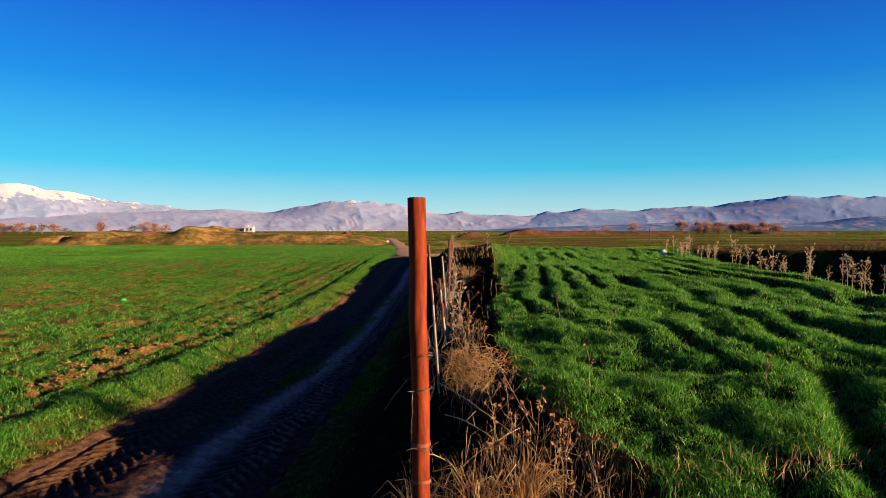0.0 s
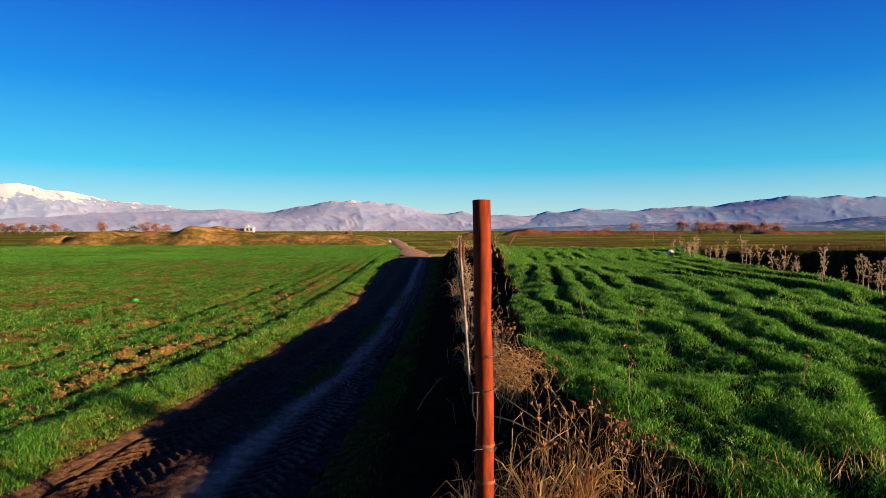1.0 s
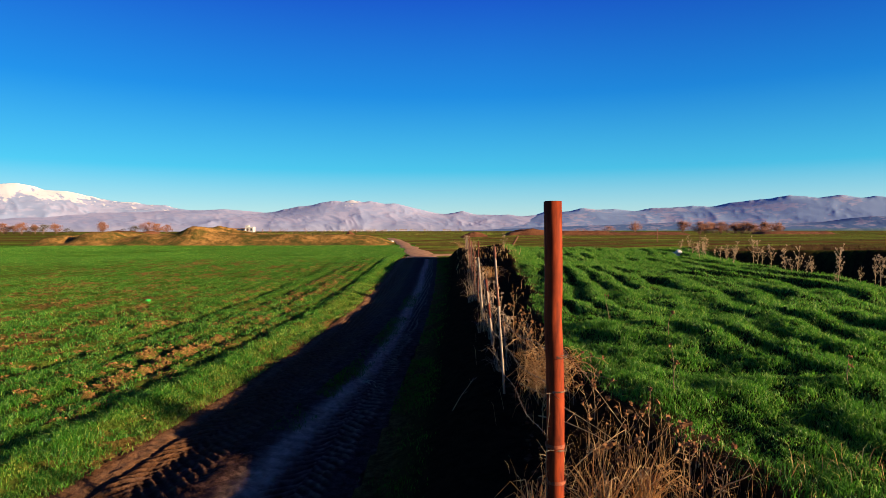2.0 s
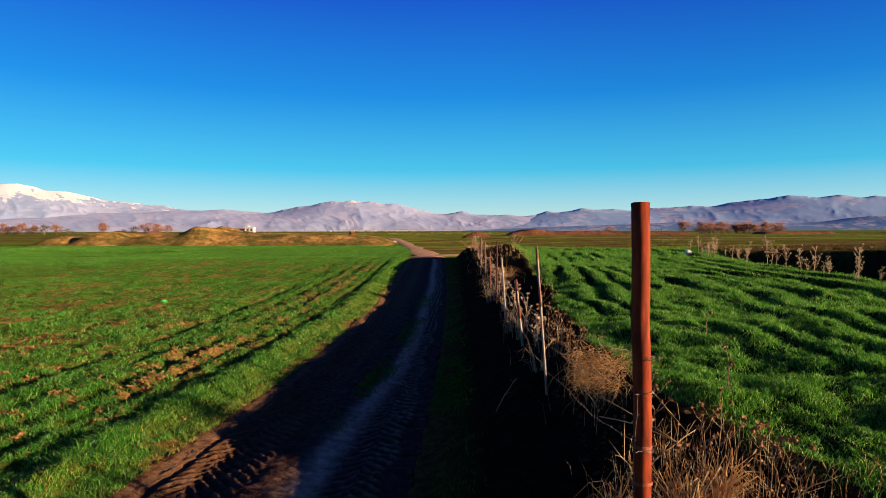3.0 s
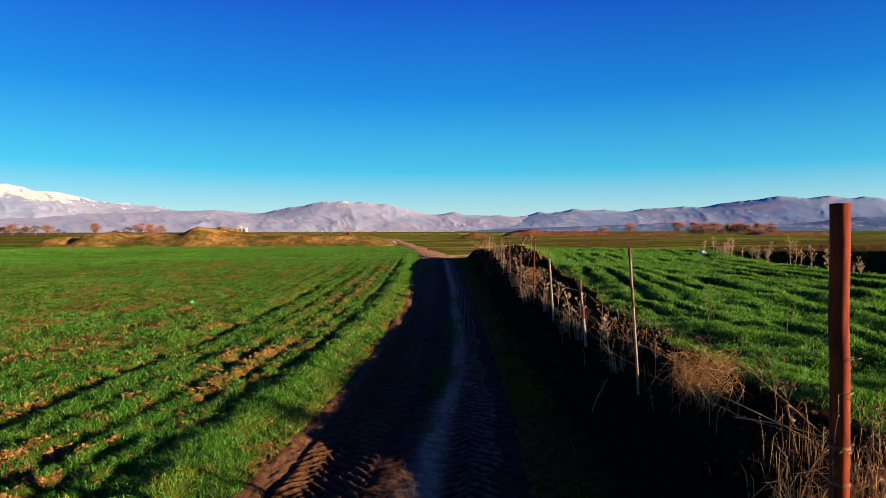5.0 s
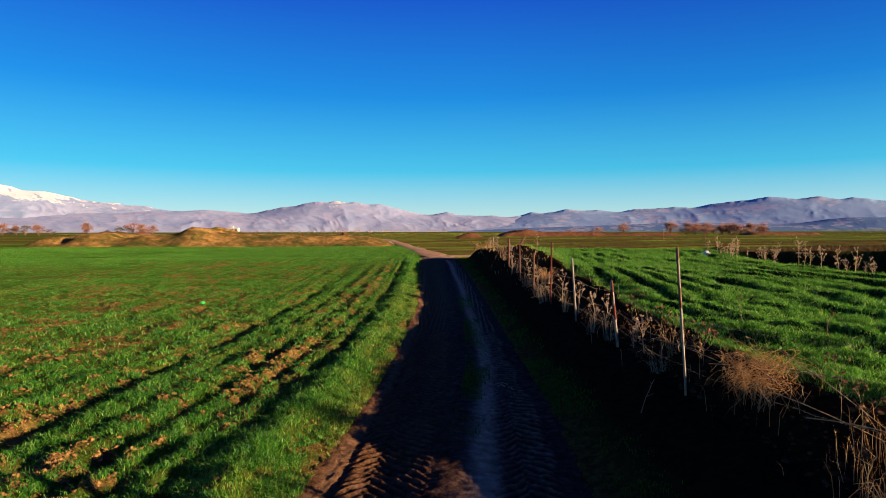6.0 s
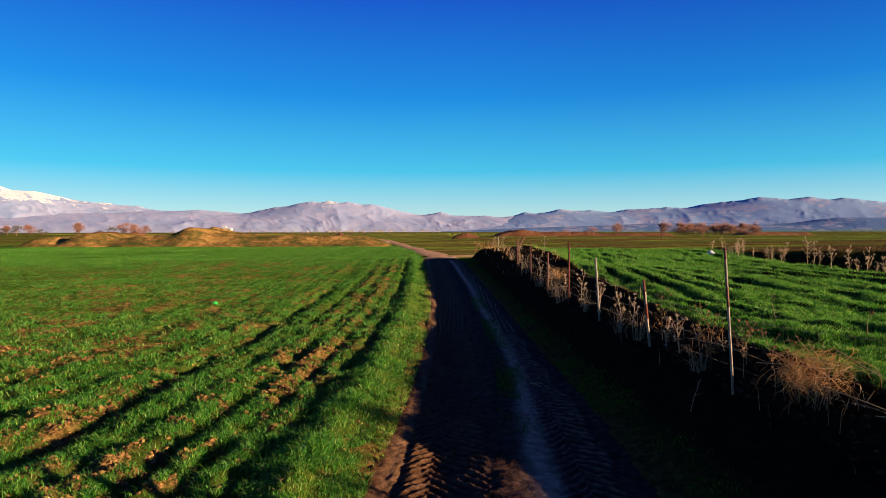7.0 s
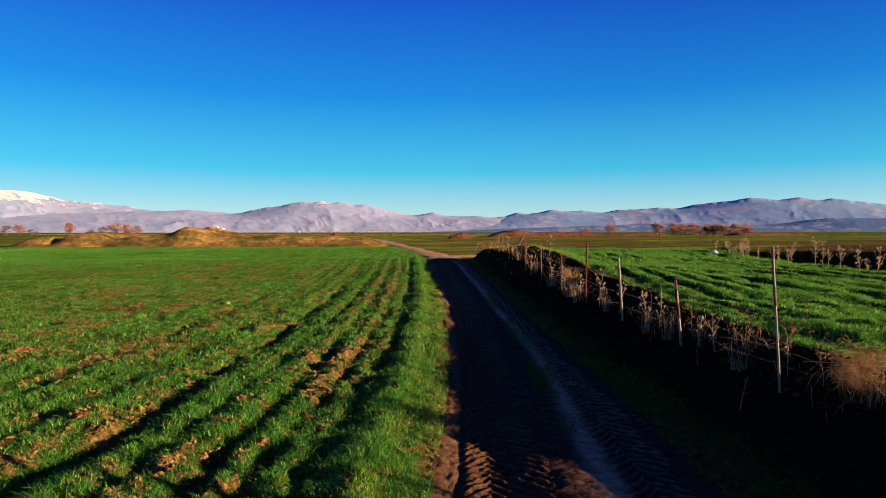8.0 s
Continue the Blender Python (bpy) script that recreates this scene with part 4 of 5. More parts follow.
# loose clods on the bare rows
def clods(name, x, y, size, mat, label, seed):
    """Crumbs of earth: the small ones eight-sided, the larger ones twenty-sided, all knocked out of shape."""
    rng = np.random.default_rng(seed)
    z = ground_z(x, y) + size * 0.25
    co, tri, base = [], [], 0
    for pick, sides in ((size < 0.011, 8), (size >= 0.011, 20)):
        bm = bmesh.new()
        if sides == 8:
            bmesh.ops.create_uvsphere(bm, u_segments=4, v_segments=2, radius=1.0)
        else:
            bmesh.ops.create_icosphere(bm, subdivisions=1, radius=1.0)
        bmesh.ops.triangulate(bm, faces=bm.faces)
        v0 = np.array([v.co[:] for v in bm.verts])
        f0 = np.array([[v.index for v in f.verts] for f in bm.faces])
        bm.free()
        n = int(pick.sum())
        v = v0[None] * rng.uniform(0.5, 1.35, (n, len(v0), 1)) * size[pick][:, None, None] * rng.uniform([0.7, 0.7, 0.4], [1.6, 1.6, 0.9], (n, 1, 3))
        v = v + np.stack([x[pick], y[pick], z[pick]], 1)[:, None, :]
        co.append(v.reshape(-1, 3))
        tri.append((f0[None] + (np.arange(n) * len(v0))[:, None, None]).reshape(-1, 3) + base)
        base += n * len(v0)
    ob = big_mesh(name, np.concatenate(co), np.concatenate(tri), mat, False)
    return tagged(ob, label, "soil", kind="stuff")


x, y, rng = scatter(3.6, 22, lambda q: -(0.68 * q + 4.2), lambda q: road_left(q), 2600, 281)
keep = rng.random(len(x)) < left_soil(x, y) * np.where(y < 10, 1.0, 0.12) * smooth(0.2, 0.5, left_rows(x, y))
x, y = x[keep], y[keep]
clods("soil_clods", x, y, 0.004 + 0.017 * rng.random(len(x)) ** 3.5, clod_mat, "orange-brown clods of earth between the rows", 282)
x, y, rng = scatter(3.5, 7.6, lambda q: -(0.68 * q + 4.2), lambda q: road_left(q), 5200, 287)
keep = rng.random(len(x)) < left_soil(x, y) * smooth(0.2, 0.5, left_rows(x, y))
x, y = x[keep], y[keep]
clods("soil_clods", x, y, 0.003 + 0.007 * rng.random(len(x)) ** 2, clod_mat, "fine orange-brown crumbs of earth between the rows", 288)
x, y, rng = scatter(2.4, 3.5, lambda q: 0.62 + 0 * q, lambda q: 1.75 + 0 * q, 900, 283)
keep = rng.random(len(x)) < np.exp(-((x - 1.15) / 0.4) ** 2 - ((y - 2.95) / 0.32) ** 2)
x, y = x[keep], y[keep]
clods("soil_clods", x, y, 0.003 + 0.012 * rng.random(len(x)) ** 3, crumb_mat, "dark brown crumbs of earth at the bare corner of the field", 284)
# bank lumps take the shade-darkened earth colour
x, y, rng = scatter(2.9, 9, lambda q: fence_x(q) + 0.05, lambda q: crest_x(q) + 0.05, 130, 285)
clods("soil_clods", x, y, 0.008 + 0.03 * rng.random(len(x)) ** 2.5, dark_lump_mat, "lumps of earth on the bank, darkened as in shade", 286)

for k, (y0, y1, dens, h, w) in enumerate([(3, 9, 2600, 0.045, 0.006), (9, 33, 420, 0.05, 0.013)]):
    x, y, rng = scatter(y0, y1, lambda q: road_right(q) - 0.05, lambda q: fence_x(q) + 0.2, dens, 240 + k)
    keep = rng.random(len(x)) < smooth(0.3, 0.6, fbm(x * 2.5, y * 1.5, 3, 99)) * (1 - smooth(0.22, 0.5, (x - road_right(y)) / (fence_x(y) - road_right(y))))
    blades("verge_turf", x[keep], y[keep], h * rng.uniform(0.5, 1.2, keep.sum()), np.full(keep.sum(), w), verge_green, "short grass on the shaded verge, green darkened for shade", 0.9, True, 340 + k)

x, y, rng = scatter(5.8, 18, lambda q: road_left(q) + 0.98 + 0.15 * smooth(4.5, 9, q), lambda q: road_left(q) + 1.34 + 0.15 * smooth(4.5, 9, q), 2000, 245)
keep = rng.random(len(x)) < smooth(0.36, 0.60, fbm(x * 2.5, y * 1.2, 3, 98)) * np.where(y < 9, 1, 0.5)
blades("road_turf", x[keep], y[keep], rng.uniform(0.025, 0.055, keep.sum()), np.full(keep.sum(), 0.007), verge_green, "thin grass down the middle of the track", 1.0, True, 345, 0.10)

# dry straw: along the fence foot, on the crest, and thick beside the tall post
spots = [(2.5, 4.0, lambda q: fence_x(q) - 0.12, lambda q: crest_x(q) - 0.08, 430, 0.32, 0.0022), (4.0, 9, lambda q: fence_x(q) - 0.25, lambda q: crest_x(q) - 0.1, 15, 0.28, 0.0042), (9, 20, lambda q: fence_x(q) - 0.25, lambda q: crest_x(q), 5, 0.32, 0.005), (20, 34, lambda q: fence_x(q) - 0.5, lambda q: crest_x(q) + 0.3, 20, 0.20, 0.008)]
for k, (y0, y1, fl, fr, dens, h, w) in enumerate(spots):
    x, y, rng = scatter(y0, y1, fl, fr, dens, 260 + k)
    keep = rng.random(len(x)) < smooth(0.38, 0.62, fbm(x * 2.2, y * 1.6, 3, 103))
    x, y = x[keep], y[keep]
    blades("dry_grass", x, y, h * rng.uniform(0.35, 1.25, len(x)), np.full(len(x), w), straw, "dry straw-coloured grass at the fence foot", 0.65, True, 360 + k)
x, y, rng = scatter(3.0, 5.0, lambda q: crest_x(q) - 0.1, lambda q: crest_x(q) + 1.6, 420, 277)
keep = (y < 3.3) & (rng.random(len(x)) < 0.7)
blades("dry_grass", x[keep], y[keep], rng.uniform(0.04, 0.20, keep.sum()), np.full(keep.sum(), 0.004), straw, "trampled dry grass at the field corner", 1.5, True, 379)


# ---- dead weeds ----
def straw_clump(name, x, y, radius, height, count, seed, label, droop=0.5, mat=straw, per=34, thin=1.0):
    """A slumped heap of bent straw: stems arch out of the middle and hang."""
    rng = random.Random(seed)
    thing = empty(name, pose(x, y, z_at(x, y)))
    for tuft in range(max(3, count // 35)):
        ta, tr = rng.uniform(0, 6.28), radius * 0.4 * math.sqrt(rng.random())
        bm = bmesh.new()
        for k in range(per):
            a, r0 = rng.uniform(0, 6.28), radius * 0.2 * math.sqrt(rng.random())
            p = Vector((math.cos(ta) * tr + math.cos(a) * r0, math.sin(ta) * tr + math.sin(a) * r0, -0.03))
            b = ta + rng.gauss(0, 1.0)
            reach, h = radius * rng.uniform(0.3, 1.25), height * rng.uniform(0.35, 1.1)
            d = Vector((math.cos(b), math.sin(b), 0))
            pts = [p, p + d * reach * 0.25 + Vector((0, 0, h * 0.7)), p + d * reach * 0.65 + Vector((0, 0, h)), p + d * reach + Vector((rng.uniform(-.05, .05), rng.uniform(-.05, .05), h * (1 - droop * rng.uniform(0.2, 1.5))))]
            w = rng.uniform(0.0016, 0.0038) * thin
            tube(bm, pts, [w, w, w * 0.8, w * 0.4], 3, False)
        tagged(part("tuft", bm, mat, thing), kind="stuff")
    return tagged(thing, label, "dry weed clump")


def tangle(x, y, z, size, count, seed, label):
    """A matted cushion of curled dead grass on thin stems, with a few long strands sticking out."""
    rng = random.Random(seed)
    thing = empty("dry_bush", pose(x, y, z_at(x, y)))
    up = z - z_at(x, y)
    sx, sy, sz = size
    for _ in range(9):
        bm = bmesh.new()
        c = Vector((rng.uniform(-1.2, 1.2) * sx, rng.uniform(-1.2, 1.2) * sy, up + rng.uniform(-0.8, 0.45) * sz))
        for k in range(count // 9):
            o = Vector((rng.gauss(0, 0.34) * sx, rng.gauss(0, 0.34) * sy, rng.gauss(0, 0.36) * sz))
            a, ln, curl = rng.uniform(0, 6.28), rng.uniform(0.08, 0.28) if k % 8 else rng.uniform(0.25, 0.45), rng.uniform(-5, 5)
            p, rise, pts = c + o, rng.uniform(-0.2, 1.5), []
            for q in range(6):
                pts.append(p.copy())
                p = p + Vector((math.cos(a), math.sin(a), rise)) * ln / 5
                a, rise = a + curl * 0.2, rise - rng.uniform(0.05, 0.7)
            w = rng.uniform(0.0009, 0.0019)
            tube(bm, pts, [w] * 5 + [w * 0.4], 3, False)
        tagged(part("tuft", bm, straw, thing), kind="stuff")
    bm = bmesh.new()
    for k in range(24):
        p = Vector((rng.uniform(-0.8, 0.8) * sx, rng.uniform(-0.8, 0.8) * sy, -0.03))
        q = Vector((p.x * 0.8, p.y * 0.8, up + rng.uniform(-0.3, 0.5) * sz))
        e = q + Vector((rng.uniform(-0.2, 0.2), rng.uniform(-0.2, 0.2), rng.uniform(-0.12, 0.10)))
        if k < 9:
            e = q + Vector((rng.uniform(-0.16, 0.1), rng.uniform(-0.1, 0.16), rng.uniform(0.15, 0.32)))
        tube(bm, [p, p.lerp(q, 0.5) + Vector((rng.uniform(-0.03, 0.03), rng.uniform(-0.03, 0.03), 0)), q, e], [0.0026, 0.0023, 0.002, 0.001], 3, False)
    tagged(part("undergrowth", bm, stalk_mat, thing, "thin brown stems under the mat"), kind="stuff")
    return tagged(thing, label, "dry weed clump")


for k, (x, y, h) in enumerate(((0.44, 6.9, 0.32), (0.48, 8.2, 0.34))):
    straw_clump("dry_bush", x, y, 0.20, h, 105, 50 + k, "loose tan dry grass on the slope behind the fence", 0.35, straw, 9, 0.5)
tangle(0.39, 5.0, 0.79, (0.14, 0.17, 0.15), 460, 11, "matted tangle of orange dry grass on the bank")
straw_clump("dry_bush", 0.22, 2.95, 0.22, 0.34, 70, 13, "spindly dry grass tuft beside the tall post", 0.3)
straw_clump("dry_bush", 0.45, 3.1, 0.25, 0.30, 70, 14, "spindly dry grass tuft beside the tall post", 0.4)
straw_clump("dry_bush", -0.12, 3.0, 0.16, 0.28, 110, 15, "dry grass tuft at the foot of the post", 0.3)
straw_clump("dry_bush", 1.05, 16.2, 0.35, 0.45, 160, 16, "pale dry grass tuft on the bank", 0.2)
straw_clump("dry_bush", 1.2, 33.2, 0.8, 0.55, 160, 18, "pale dry grass at the end of the bank", 0.3)


for k, (x, y, h) in enumerate(((0.26, 8.7, 0.50), (0.16, 9.2, 0.42), (0.36, 11.7, 0.46), (0.30, 13.3, 0.52), (0.46, 14.6, 0.48), (0.52, 16.6, 0.5), (0.66, 19.4, 0.5), (0.8, 22.6, 0.5), (0.14, 6.6, 0.34))):
    straw_clump("dry_bush", x, y, 0.20 if y < 12 else 0.28, h, 105, 30 + k, "thin upright grey dry grass along the fence", 0.25, grey_thistle, 10, 0.55 if y < 10 else 0.8)


def star_head(name, size, mat, parent, at, seed):
    """A dried seed head: a small core with spines all round."""
    rng = random.Random(seed)
    bm = bmesh.new()
    bmesh.ops.create_icosphere(bm, subdivisions=2, radius=size * 0.40)
    for k, v in enumerate(bm.verts):
        v.co *= rng.uniform(1.8, 3.6) if rng.random() < 0.42 else rng.uniform(0.5, 0.9)
    ob = part(name, bm, mat, parent, smooth_faces=False)
    ob.location = at
    return ob


def thistle(seed, height, mat, head_mat, name, label, group, m, heads=8, thick=0.006, spread=0.5, head=0.022, leaves=14):
    rng = random.Random(seed)
    thing = empty(name, m)
    bm = bmesh.new()
    lean = Vector((rng.uniform(-0.16, 0.16), rng.uniform(-0.16, 0.16), 0))
    stem = [lean * height * s * s + Vector((0.012 * math.sin(5 * s + seed), 0.012 * math.cos(4 * s + seed), height * s)) for s in np.linspace(-0.06, 1, 8).tolist()]
    tube(bm, stem, [thick * (1.1 - 0.7 * s) for s in np.linspace(0, 1, 8).tolist()], 5)
    tips = [(stem[-1], part("stem", bm, mat, thing))]
    for k in range(heads - 1):
        s = rng.uniform(0.35, 0.92)
        i = int(s * 7)
        p = stem[i].lerp(stem[min(i + 1, 7)], s * 7 - i)
        a, ln = k * 2.4 + rng.uniform(-0.5, 0.5), height * rng.uniform(0.14, 0.36) * (1.2 - s * 0.6)
        d = Vector((math.cos(a), math.sin(a), 0)) * spread
        e = p + d * ln + Vector((0, 0, ln * rng.uniform(0.75, 1.15)))
        bm = bmesh.new()
        tube(bm, [p, p + d * ln * 0.6 + Vector((0, 0, ln * 0.45)), e], [thick * 0.5, thick * 0.4, thick * 0.28], 4)
        tips.append((e, part("branch", bm, mat, thing)))
    for e, holder in tips:
        star_head("seed_head", head * rng.uniform(0.7, 1.3), head_mat, holder, e, rng.randint(0, 9999))
    for _ in range(leaves):
        s = rng.uniform(0.05, 0.8)
        p = stem[int(s * 7)]
        a = rng.uniform(0, 6.28)
        d = Vector((math.cos(a), math.sin(a), 0))
        ln, w = height * rng.uniform(0.07, 0.16), height * 0.018
        side = Vector((-d.y, d.x, 0.3)) * w
        q, e = p + d * ln * 0.5 + Vector((0, 0, ln * 0.15)), p + d * ln * 0.8 + Vector((0, 0, -ln * rng.uniform(0.1, 0.7)))
        bm = bmesh.new()
        v = [bm.verts.new(c) for c in (p, q + side, e, q - side)]
        bm.faces.new(v[:3])
        bm.faces.new((v[0], v[2], v[3]))
        part("dry_leaf", bm, mat, thing)
    return tagged(thing, label, "dead thistle", group)


# bleached thistles in a line along the edge of the raised field
GROUP = "thistles along the field edge"
LABEL = "dead bleached thistle with branching seed heads"
rng = random.Random(77)
models = []
for k in range(5):
    y = (10.0, 12.2, 14.3, 16.0, 17.4)[k]
    x = float(thistle_x(y)) + 0.1
    models.append(thistle(500 + k, (0.62, 0.72, 0.88, 0.66, 0.80)[k], thistle_mat, thistle_mat, "thistle", LABEL, GROUP, pose(x, y, z_at(x, y)), 14, 0.0085, 0.55, 0.019, 9))
FAR = [rng.uniform(18.4, 25.5) for _ in range(22)]
NEAR = [(16.9, 1.05), (16.6, 0.8), (15.2, 1.1), (14.9, 0.9), (14.1, 0.6), (13.7, 0.8), (13.3, 0.6), (12.5, 0.95), (12.2, 0.7), (11.5, 0.55), (11.2, 0.75), (10.95, 1.15), (10.5, 0.85), (10.3, 0.7), (10.05, 0.6), (9.7, 0.7), (9.5, 0.65), (9.2, 1.15), (8.9, 0.7), (8.6, 0.9)]
for k, (y, s) in enumerate([(q, rng.uniform(0.55, 0.95)) for q in FAR] + NEAR):
    x = float(thistle_x(y)) + (rng.uniform(-0.35, 0.6) if y > 18 else rng.uniform(-0.05, 0.3))
    s = s * (0.86 if y < 18 else 1.0)
    ob = copy_thing(models[k % 5], pose(x, y, z_at(x, y)))
    ob.matrix_basis = pose(x, y, z_at(x, y) - 0.01, rng.uniform(-7, 7), rng.uniform(-7, 7), rng.uniform(0, 360)) @ Matrix.Diagonal((s, s, s, 1))

# thistles and dock along the fence
for k, (x, y, h) in enumerate(((0.30, 7.45, 0.62), (0.34, 7.9, 0.50), (0.42, 9.3, 0.60), (0.36, 9.7, 0.75), (0.52, 11.3, 0.75), (0.45, 12.3, 0.9), (0.55, 13.9, 0.7), (0.66, 15.6, 0.85), (0.72, 17.2, 0.95), (0.55, 19.3, 0.8), (0.9, 21.6, 0.9), (2.2, 23.2, 0.80), (0.95, 25.5, 0.85), (1.0, 28.4, 0.8))):
    thistle(700 + k, 0.8 * h, grey_thistle, grey_thistle, "thistle", "pale dead thistle against the shaded bank by the fence", "thistles by the fence", pose(x, y, z_at(x, y)), 9, 0.008, 0.7, 0.024, 8)
# brown burr weeds beside the tall post and on the bank
for k, (x, y, h) in enumerate(((0.34, 3.30, 0.42), (0.48, 3.22, 0.50), (0.60, 3.35, 0.50), (0.42, 3.9, 0.50), (0.72, 3.15, 0.46), (0.55, 4.3, 0.48), (0.42, 6.9, 0.50), (0.34, 7.0, 0.62), (0.55, 8.5, 0.6), (0.38, 6.1, 0.6), (0.64, 2.92, 0.42), (0.88, 3.05, 0.42), (0.38, 5.6, 0.55), (0.5, 6.3, 0.45))):
    thistle(800 + k, h, stalk_mat, burr_mat, "burr_weed", "dead brown burr weed with spiky seed heads", "burr weeds on the bank", pose(x, y, z_at(x, y)), 9, 0.0026, 0.8, 0.016, 3)

# long fallen stalks lying over the bank
for k, (x0, y0, h0, x1, y1, h1) in enumerate(((0.45, 7.6, 0.12, 0.46, 6.2, 0.18), (0.40, 7.2, 0.16, 0.52, 5.8, 0.10), (0.25, 5.7, 0.30, 0.75, 4.4, 0.16), (0.05, 4.6, 0.42, 0.62, 3.9, 0.10), (0.30, 6.5, 0.34, 0.10, 6.0, 0.40), (0.12, 3.3, 0.20, 0.52, 3.5, 0.30), (0.10, 4.0, 0.35, 0.38, 3.35, 0.30), (0.45, 4.9, 0.45, 0.72, 4.0, 0.06), (0.20, 3.6, 0.05, -0.05, 3.2, 0.36), (0.72, 3.0, 0.05, 0.86, 2.7, 0.40), (-0.45, 5.6, 0.02, -0.2, 5.9, 0.18))):
    rng = random.Random(900 + k)
    a, b2 = Vector((x0, y0, z_at(x0, y0) + h0)), Vector((x1, y1, z_at(x1, y1) + h1))
    thing = empty("fallen_stalk", Matrix.Translation(a))
    bm = bmesh.new()
    pts = [(b2 - a) * s + Vector((rng.uniform(-0.01, 0.01), rng.uniform(-0.01, 0.01), 0.10 * s * (1 - s))) for s in np.linspace(0, 1, 6).tolist()]
    tube(bm, pts, [0.0045, 0.004, 0.0038, 0.0034, 0.003, 0.002], 5)
    for p in pts[2:5]:
        tube(bm, [p, p + Vector((rng.uniform(-0.08, 0.08), rng.uniform(-0.08, 0.08), rng.uniform(0.02, 0.10)))], [0.0022, 0.0012], 4)
    part("stalk", bm, stalk_mat, thing)
    tagged(thing, "long dry broken stalk lying over the weeds", "dry stalk", "fallen stalks")
# single upright dry stems standing in the raised field
for k, (x, y, h) in enumerate(((1.65, 7.6, 0.36), (1.95, 6.4, 0.30), (2.6, 4.5, 0.24), (1.2, 4.4, 0.36))):
    thistle(950 + k, h, stalk_mat, burr_mat, "dry_weed", "single dry weed stem standing in the wheat", "stems in the wheat", pose(x, y, z_at(x, y)), 2, 0.004, 0.4, 0.02, 3)


# ---- small loose things ----
def stone(name, x, y, size, mat, label, category, seed, squash=0.7):
    rng = np.random.default_rng(seed)
    bm = bmesh.new()
    bmesh.ops.create_icosphere(bm, subdivisions=3, radius=size)
    for v in bm.verts:
        n = noise.noise(v.co * (1.7 / size) + Vector((seed, 0, 0))) * 0.35 + noise.noise(v.co * (4.0 / size)) * 0.12
        v.co *= 1 + n
        v.co.z *= squash
    ob = part(name, bm, mat, smooth_faces=False)
    ob.location = (x, y, z_at(x, y) + size * squash * 0.55)
    return tagged(ob, label, category)


stone("stone", 9.75, 24.75, 0.22, rock_mat, "white angular boulder at the field edge", "rock", 3, 0.95)
stone("stone", -6.15, 82.0, 0.22, rock_mat, "pale stone beside the bend of the track", "rock", 5)
stone("plastic_scrap", -8.2, 15.85, 0.072, green_plastic, "crumpled scrap of bright green plastic on the field", "litter", 8, 0.6)
stone("plastic_scrap", -4.05, 5.25, 0.03, pale_plastic, "small pale blue plastic scrap in the wheat", "litter", 9, 0.6)
rng = random.Random(31)
for k in range(26):
    y = rng.uniform(5, 14)
    x = float(road_right(y)) - rng.uniform(0.0, 0.55)
    stone("pebble", x, y, rng.uniform(0.008, 0.02), rock_mat, "small pale stone on the dirt track", "stone", 40 + k, 0.6)["group"] = "pebbles on the track"


for k in range(7):
    rng = random.Random(400 + k)
    x, y = -1.45 + rng.uniform(-0.10, 0.10), 7.85 + rng.uniform(-0.35, 0.35)
    a = rng.uniform(0, 3.14)
    bm = bmesh.new()
    ln = rng.uniform(0.03, 0.08)
    tube(bm, [(-math.cos(a) * ln, -math.sin(a) * ln, 0.0), (0, 0, 0.02), (math.cos(a) * ln, math.sin(a) * ln, 0.005)], [0.004, 0.0045, 0.003], 5)
    ob = part("straw_stalk", bm, thistle_mat)
    ob.location = (x, y, z_at(x, y) + 0.075)
    tagged(ob, "bleached piece of stalk lying on the track", "dry stalk", "stalks on the track")


# ---- far trees and buildings ----
def bare_tree(seed, height, width, mat, label, m, density=520):
    """A leafless tree: trunk, limbs and a crown of fine twigs."""
    rng = random.Random(seed)
    thing = empty("tree", m)
    bm = bmesh.new()
    tube(bm, [(0, 0, -0.3), (0.05, 0.02, height * 0.2), (0.1, -0.05, height * 0.42)], [height * 0.035, height * 0.028, height * 0.018], 7)
    twigs = bmesh.new()
    lobes = []
    for k in range(16):
        a, f = k * 2.4, rng.uniform(0.0, 1.0)
        rr = width * 0.42 * math.sqrt(rng.random()) * math.sin(math.pi * (0.22 + 0.70 * f))
        top = Vector((math.cos(a) * rr, math.sin(a) * rr, height * (0.24 + 0.58 * f)))
        start = Vector((0.03, 0, height * 0.30 * f * rng.random()))
        mid = start.lerp(top, 0.5) + Vector((rng.uniform(-1, 1), rng.uniform(-1, 1), 0.3)) * height * 0.04
        tube(bm, [start, mid, top], [height * 0.010, height * 0.007, height * 0.004], 4)
        lobes.append(top)
    for k in range(density):
        c = rng.choice(lobes)
        o = Vector((rng.gauss(0, 1), rng.gauss(0, 1), rng.gauss(0.2, 0.9)))
        p = c + Vector((o.x * width, o.y * width, o.z * height)) * 0.085
        d = (o.normalized() + Vector((0, 0, 0.7))) * height * rng.uniform(0.05, 0.11)
        side = d.orthogonal().normalized() * height * rng.uniform(0.003, 0.007)
        twigs.faces.new([twigs.verts.new(p - side), twigs.verts.new(p + side), twigs.verts.new(p + d)])
    part("trunk", bm, bark, thing)
    part("crown", twigs, mat, thing)
    return tagged(thing, label, "tree", "bare trees on the plain")


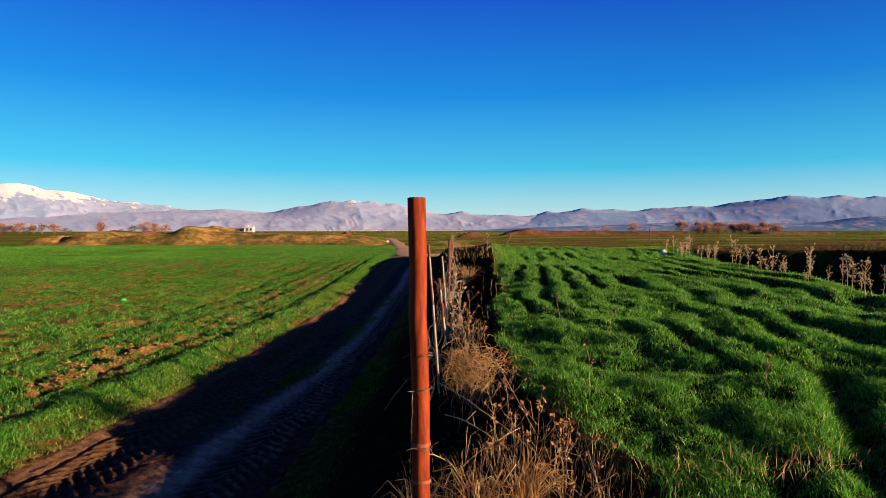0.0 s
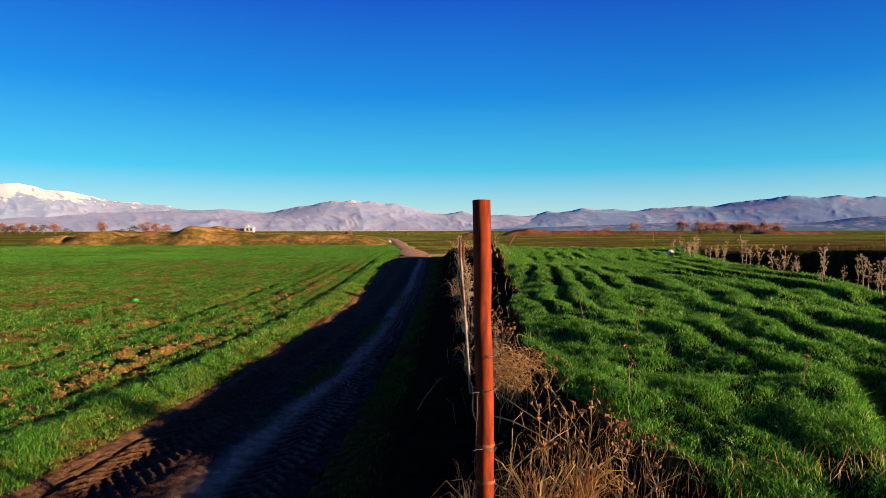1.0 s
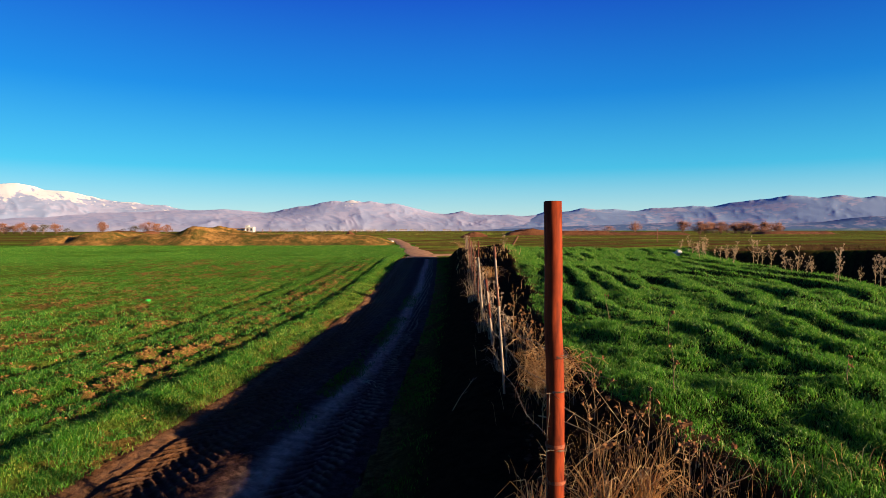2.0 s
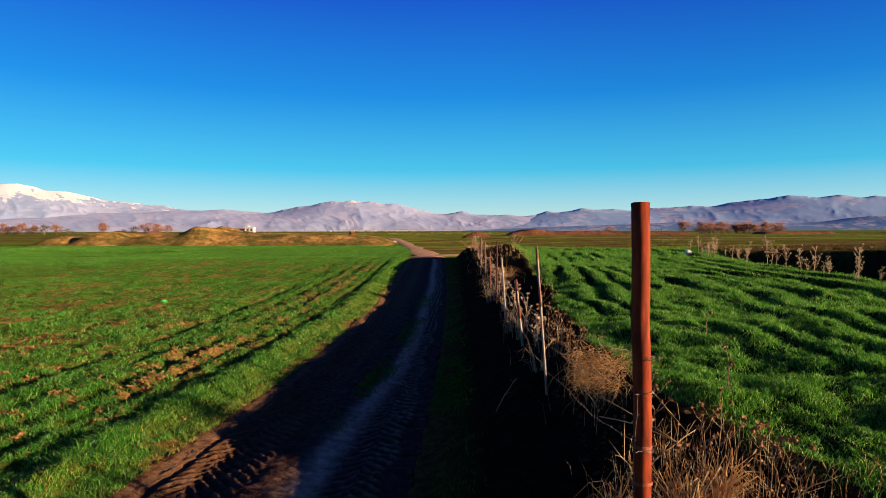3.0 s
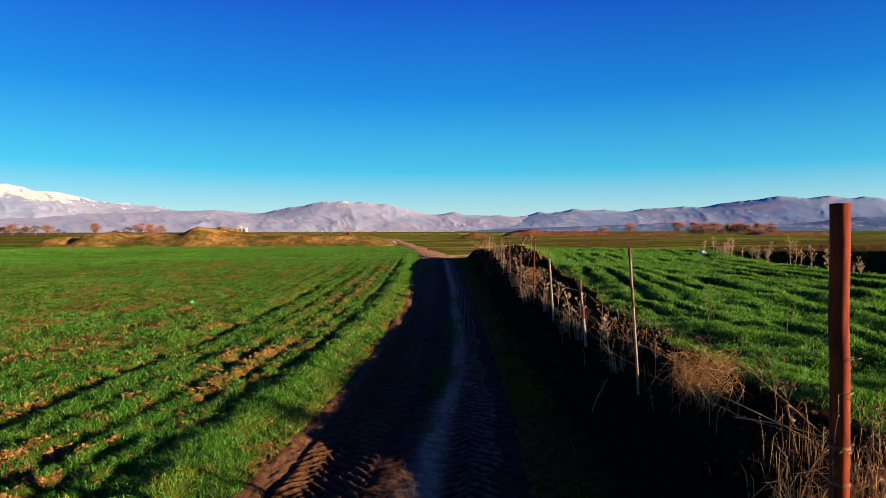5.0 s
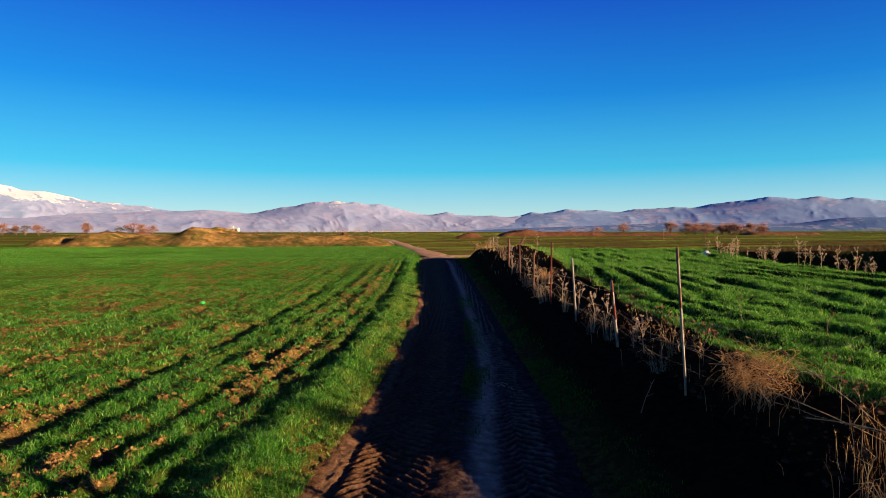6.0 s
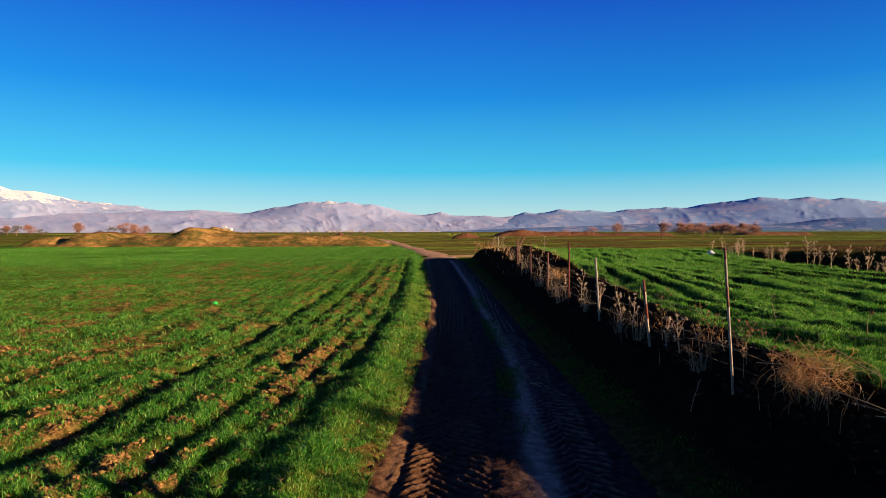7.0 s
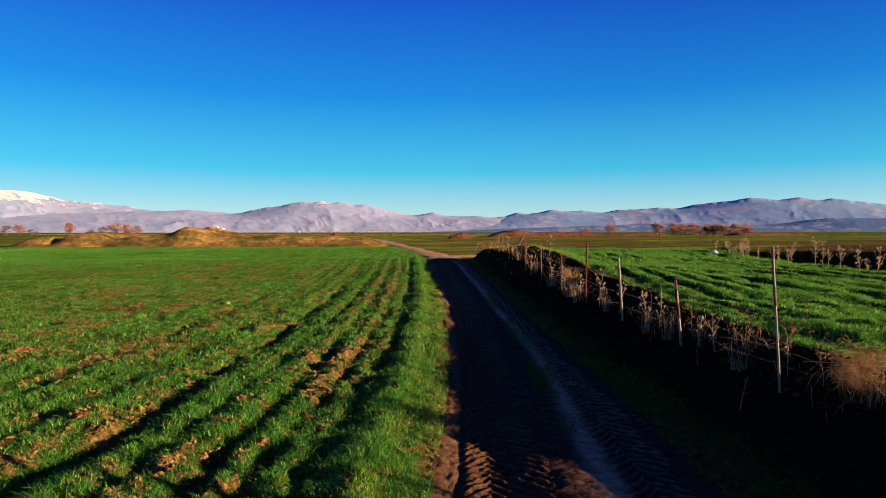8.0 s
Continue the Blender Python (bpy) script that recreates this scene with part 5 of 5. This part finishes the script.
# bearing (tangent), depth, height, width
TREES = [(-0.716, 250, 3.4, 5.5), (-0.687, 250, 3.8, 5.0), (-0.664, 262, 3.2, 3.0), (-0.630, 240, 3.3, 4.4), (-0.553, 235, 3.6, 4.2), (-0.478, 250, 3.7, 6.0), (-0.462, 246, 3.5, 4.6), (-0.446, 255, 3.0, 4.0), (0.343, 205, 3.4, 3.6), (0.425, 210, 3.8, 4.8), (0.456, 215, 3.2, 4.6), (0.470, 220, 3.2, 4.0), (0.492, 214, 3.1, 5.0), (0.517, 218, 3.5, 3.6), (0.530, 222, 3.2, 3.4), (0.546, 216, 3.2, 3.2), (0.566, 220, 3.3, 3.4), (0.590, 215, 2.8, 3.2), (0.298, 200, 2.2, 4.6), (0.250, 190, 1.4, 4.0)]
TREES += [(0.452 + 0.0125 * k, 224 + 5 * (k % 3), 2.6 + 0.25 * (k % 4), 4.2) for k in range(12)]
for k, (b0, depth, h, w) in enumerate(TREES):
    x = b0 * depth
    bare_tree(40 + k, h * 1.35, w * 1.3, twig_mat, "bare reddish-brown winter tree on the plain", pose(x, depth, z_at(x, depth)), 3600 if b0 > 0.42 else 2400)
for k, (b0, depth, h, w) in enumerate([(-0.735, 250, 4.4, 8), (-0.712, 252, 3.4, 7), (-0.700, 255, 3.6, 5), (-0.672, 252, 3.2, 6), (-0.650, 250, 4.2, 6.0), (-0.61, 252, 2.6, 5), (-0.500, 245, 3.6, 5.0), (-0.520, 245, 2.2, 4.0), (0.480, 200, 1.5, 6.0), (0.505, 198, 1.6, 5.0), (0.535, 202, 1.3, 6.0), (0.60, 205, 1.2, 5.0), (0.62, 205, 1.1, 6.0)]):
    x = b0 * depth
    ob = bare_tree(80 + k, h, w, scrub_mat, "low dark evergreen scrub on the plain", pose(x, depth, z_at(x, depth)), 1800)
    tagged(ob, category="bush", group="dark bushes on the plain")
# thin hedge of far orchard trees behind the mound
rng = random.Random(19)
for k in range(26):
    b0, depth = -0.40 + 0.0125 * k + rng.uniform(-0.004, 0.004), rng.uniform(330, 380)
    x = b0 * depth
    ob = bare_tree(120 + k, rng.uniform(1.6, 3.4), rng.uniform(4, 7), twig_mat, "hazy brown bare orchard tree behind the mound", pose(x, depth, z_at(x, depth)), 320)
    tagged(ob, group="orchard behind the mound")


def house(x, y, w, d, h, pitched, label, openings, plaster=wall_white):
    thing = empty("house", pose(x, y, z_at(x, y)))
    bm = bmesh.new()
    bmesh.ops.create_cube(bm, size=1, matrix=Matrix.Translation((0, 0, h / 2)) @ Matrix.Diagonal((w, d, h, 1)))
    part("wall", bm, plaster, thing, smooth_faces=False)
    bm = bmesh.new()
    if pitched:
        v = [bm.verts.new(c) for c in ((-w * .53, -d * .55, h), (w * .53, -d * .55, h), (w * .53, d * .55, h), (-w * .53, d * .55, h), (-w * .53, 0, h * 1.3), (w * .53, 0, h * 1.3))]
        for f in ((0, 1, 5, 4), (2, 3, 4, 5), (0, 4, 3), (1, 2, 5), (0, 3, 2, 1)):
            bm.faces.new([v[i] for i in f])
    else:
        bmesh.ops.create_cube(bm, size=1, matrix=Matrix.Translation((0, 0, h + 0.15)) @ Matrix.Diagonal((w * 1.03, d * 1.03, 0.3, 1)))
    part("roof", bm, roof_mat if pitched else plaster, thing, smooth_faces=False)
    for k in range(openings):
        bm = bmesh.new()
        bmesh.ops.create_cube(bm, size=1, matrix=Matrix.Translation((-w / 2 + w * (k + 0.5) / openings, -d / 2 - 0.02, h * 0.55)) @ Matrix.Diagonal((w / openings * 0.5, 0.1, h * 0.45, 1)))
        part("window", bm, glass_dark, thing, smooth_faces=False)
    return tagged(thing, label, "house", "houses on the plain")


house(-0.305 * 640, 640, 8, 8, 5.4, False, "white flat-roofed farm building beyond the mound", 2)
house(-0.310 * 660, 660, 3.4, 4, 7.2, False, "white tower-like annex of the farm building", 1)
house(-0.327 * 650, 650, 17, 9, 3.6, True, "long low farm shed with a brown roof", 3)
house(-0.352 * 655, 655, 8, 7, 2.8, True, "small shed with a brown roof", 1)
rng = random.Random(23)
for k in range(64):
    b0, depth = rng.gauss(-0.02, 0.05) if k % 3 == 0 else rng.gauss(-0.115, 0.035), rng.uniform(2250, 2600)
    house(b0 * depth, depth, rng.uniform(4, 12), 8, rng.uniform(2.5, 7), k % 3 == 0, "white house of the distant town", 0, town_wall)
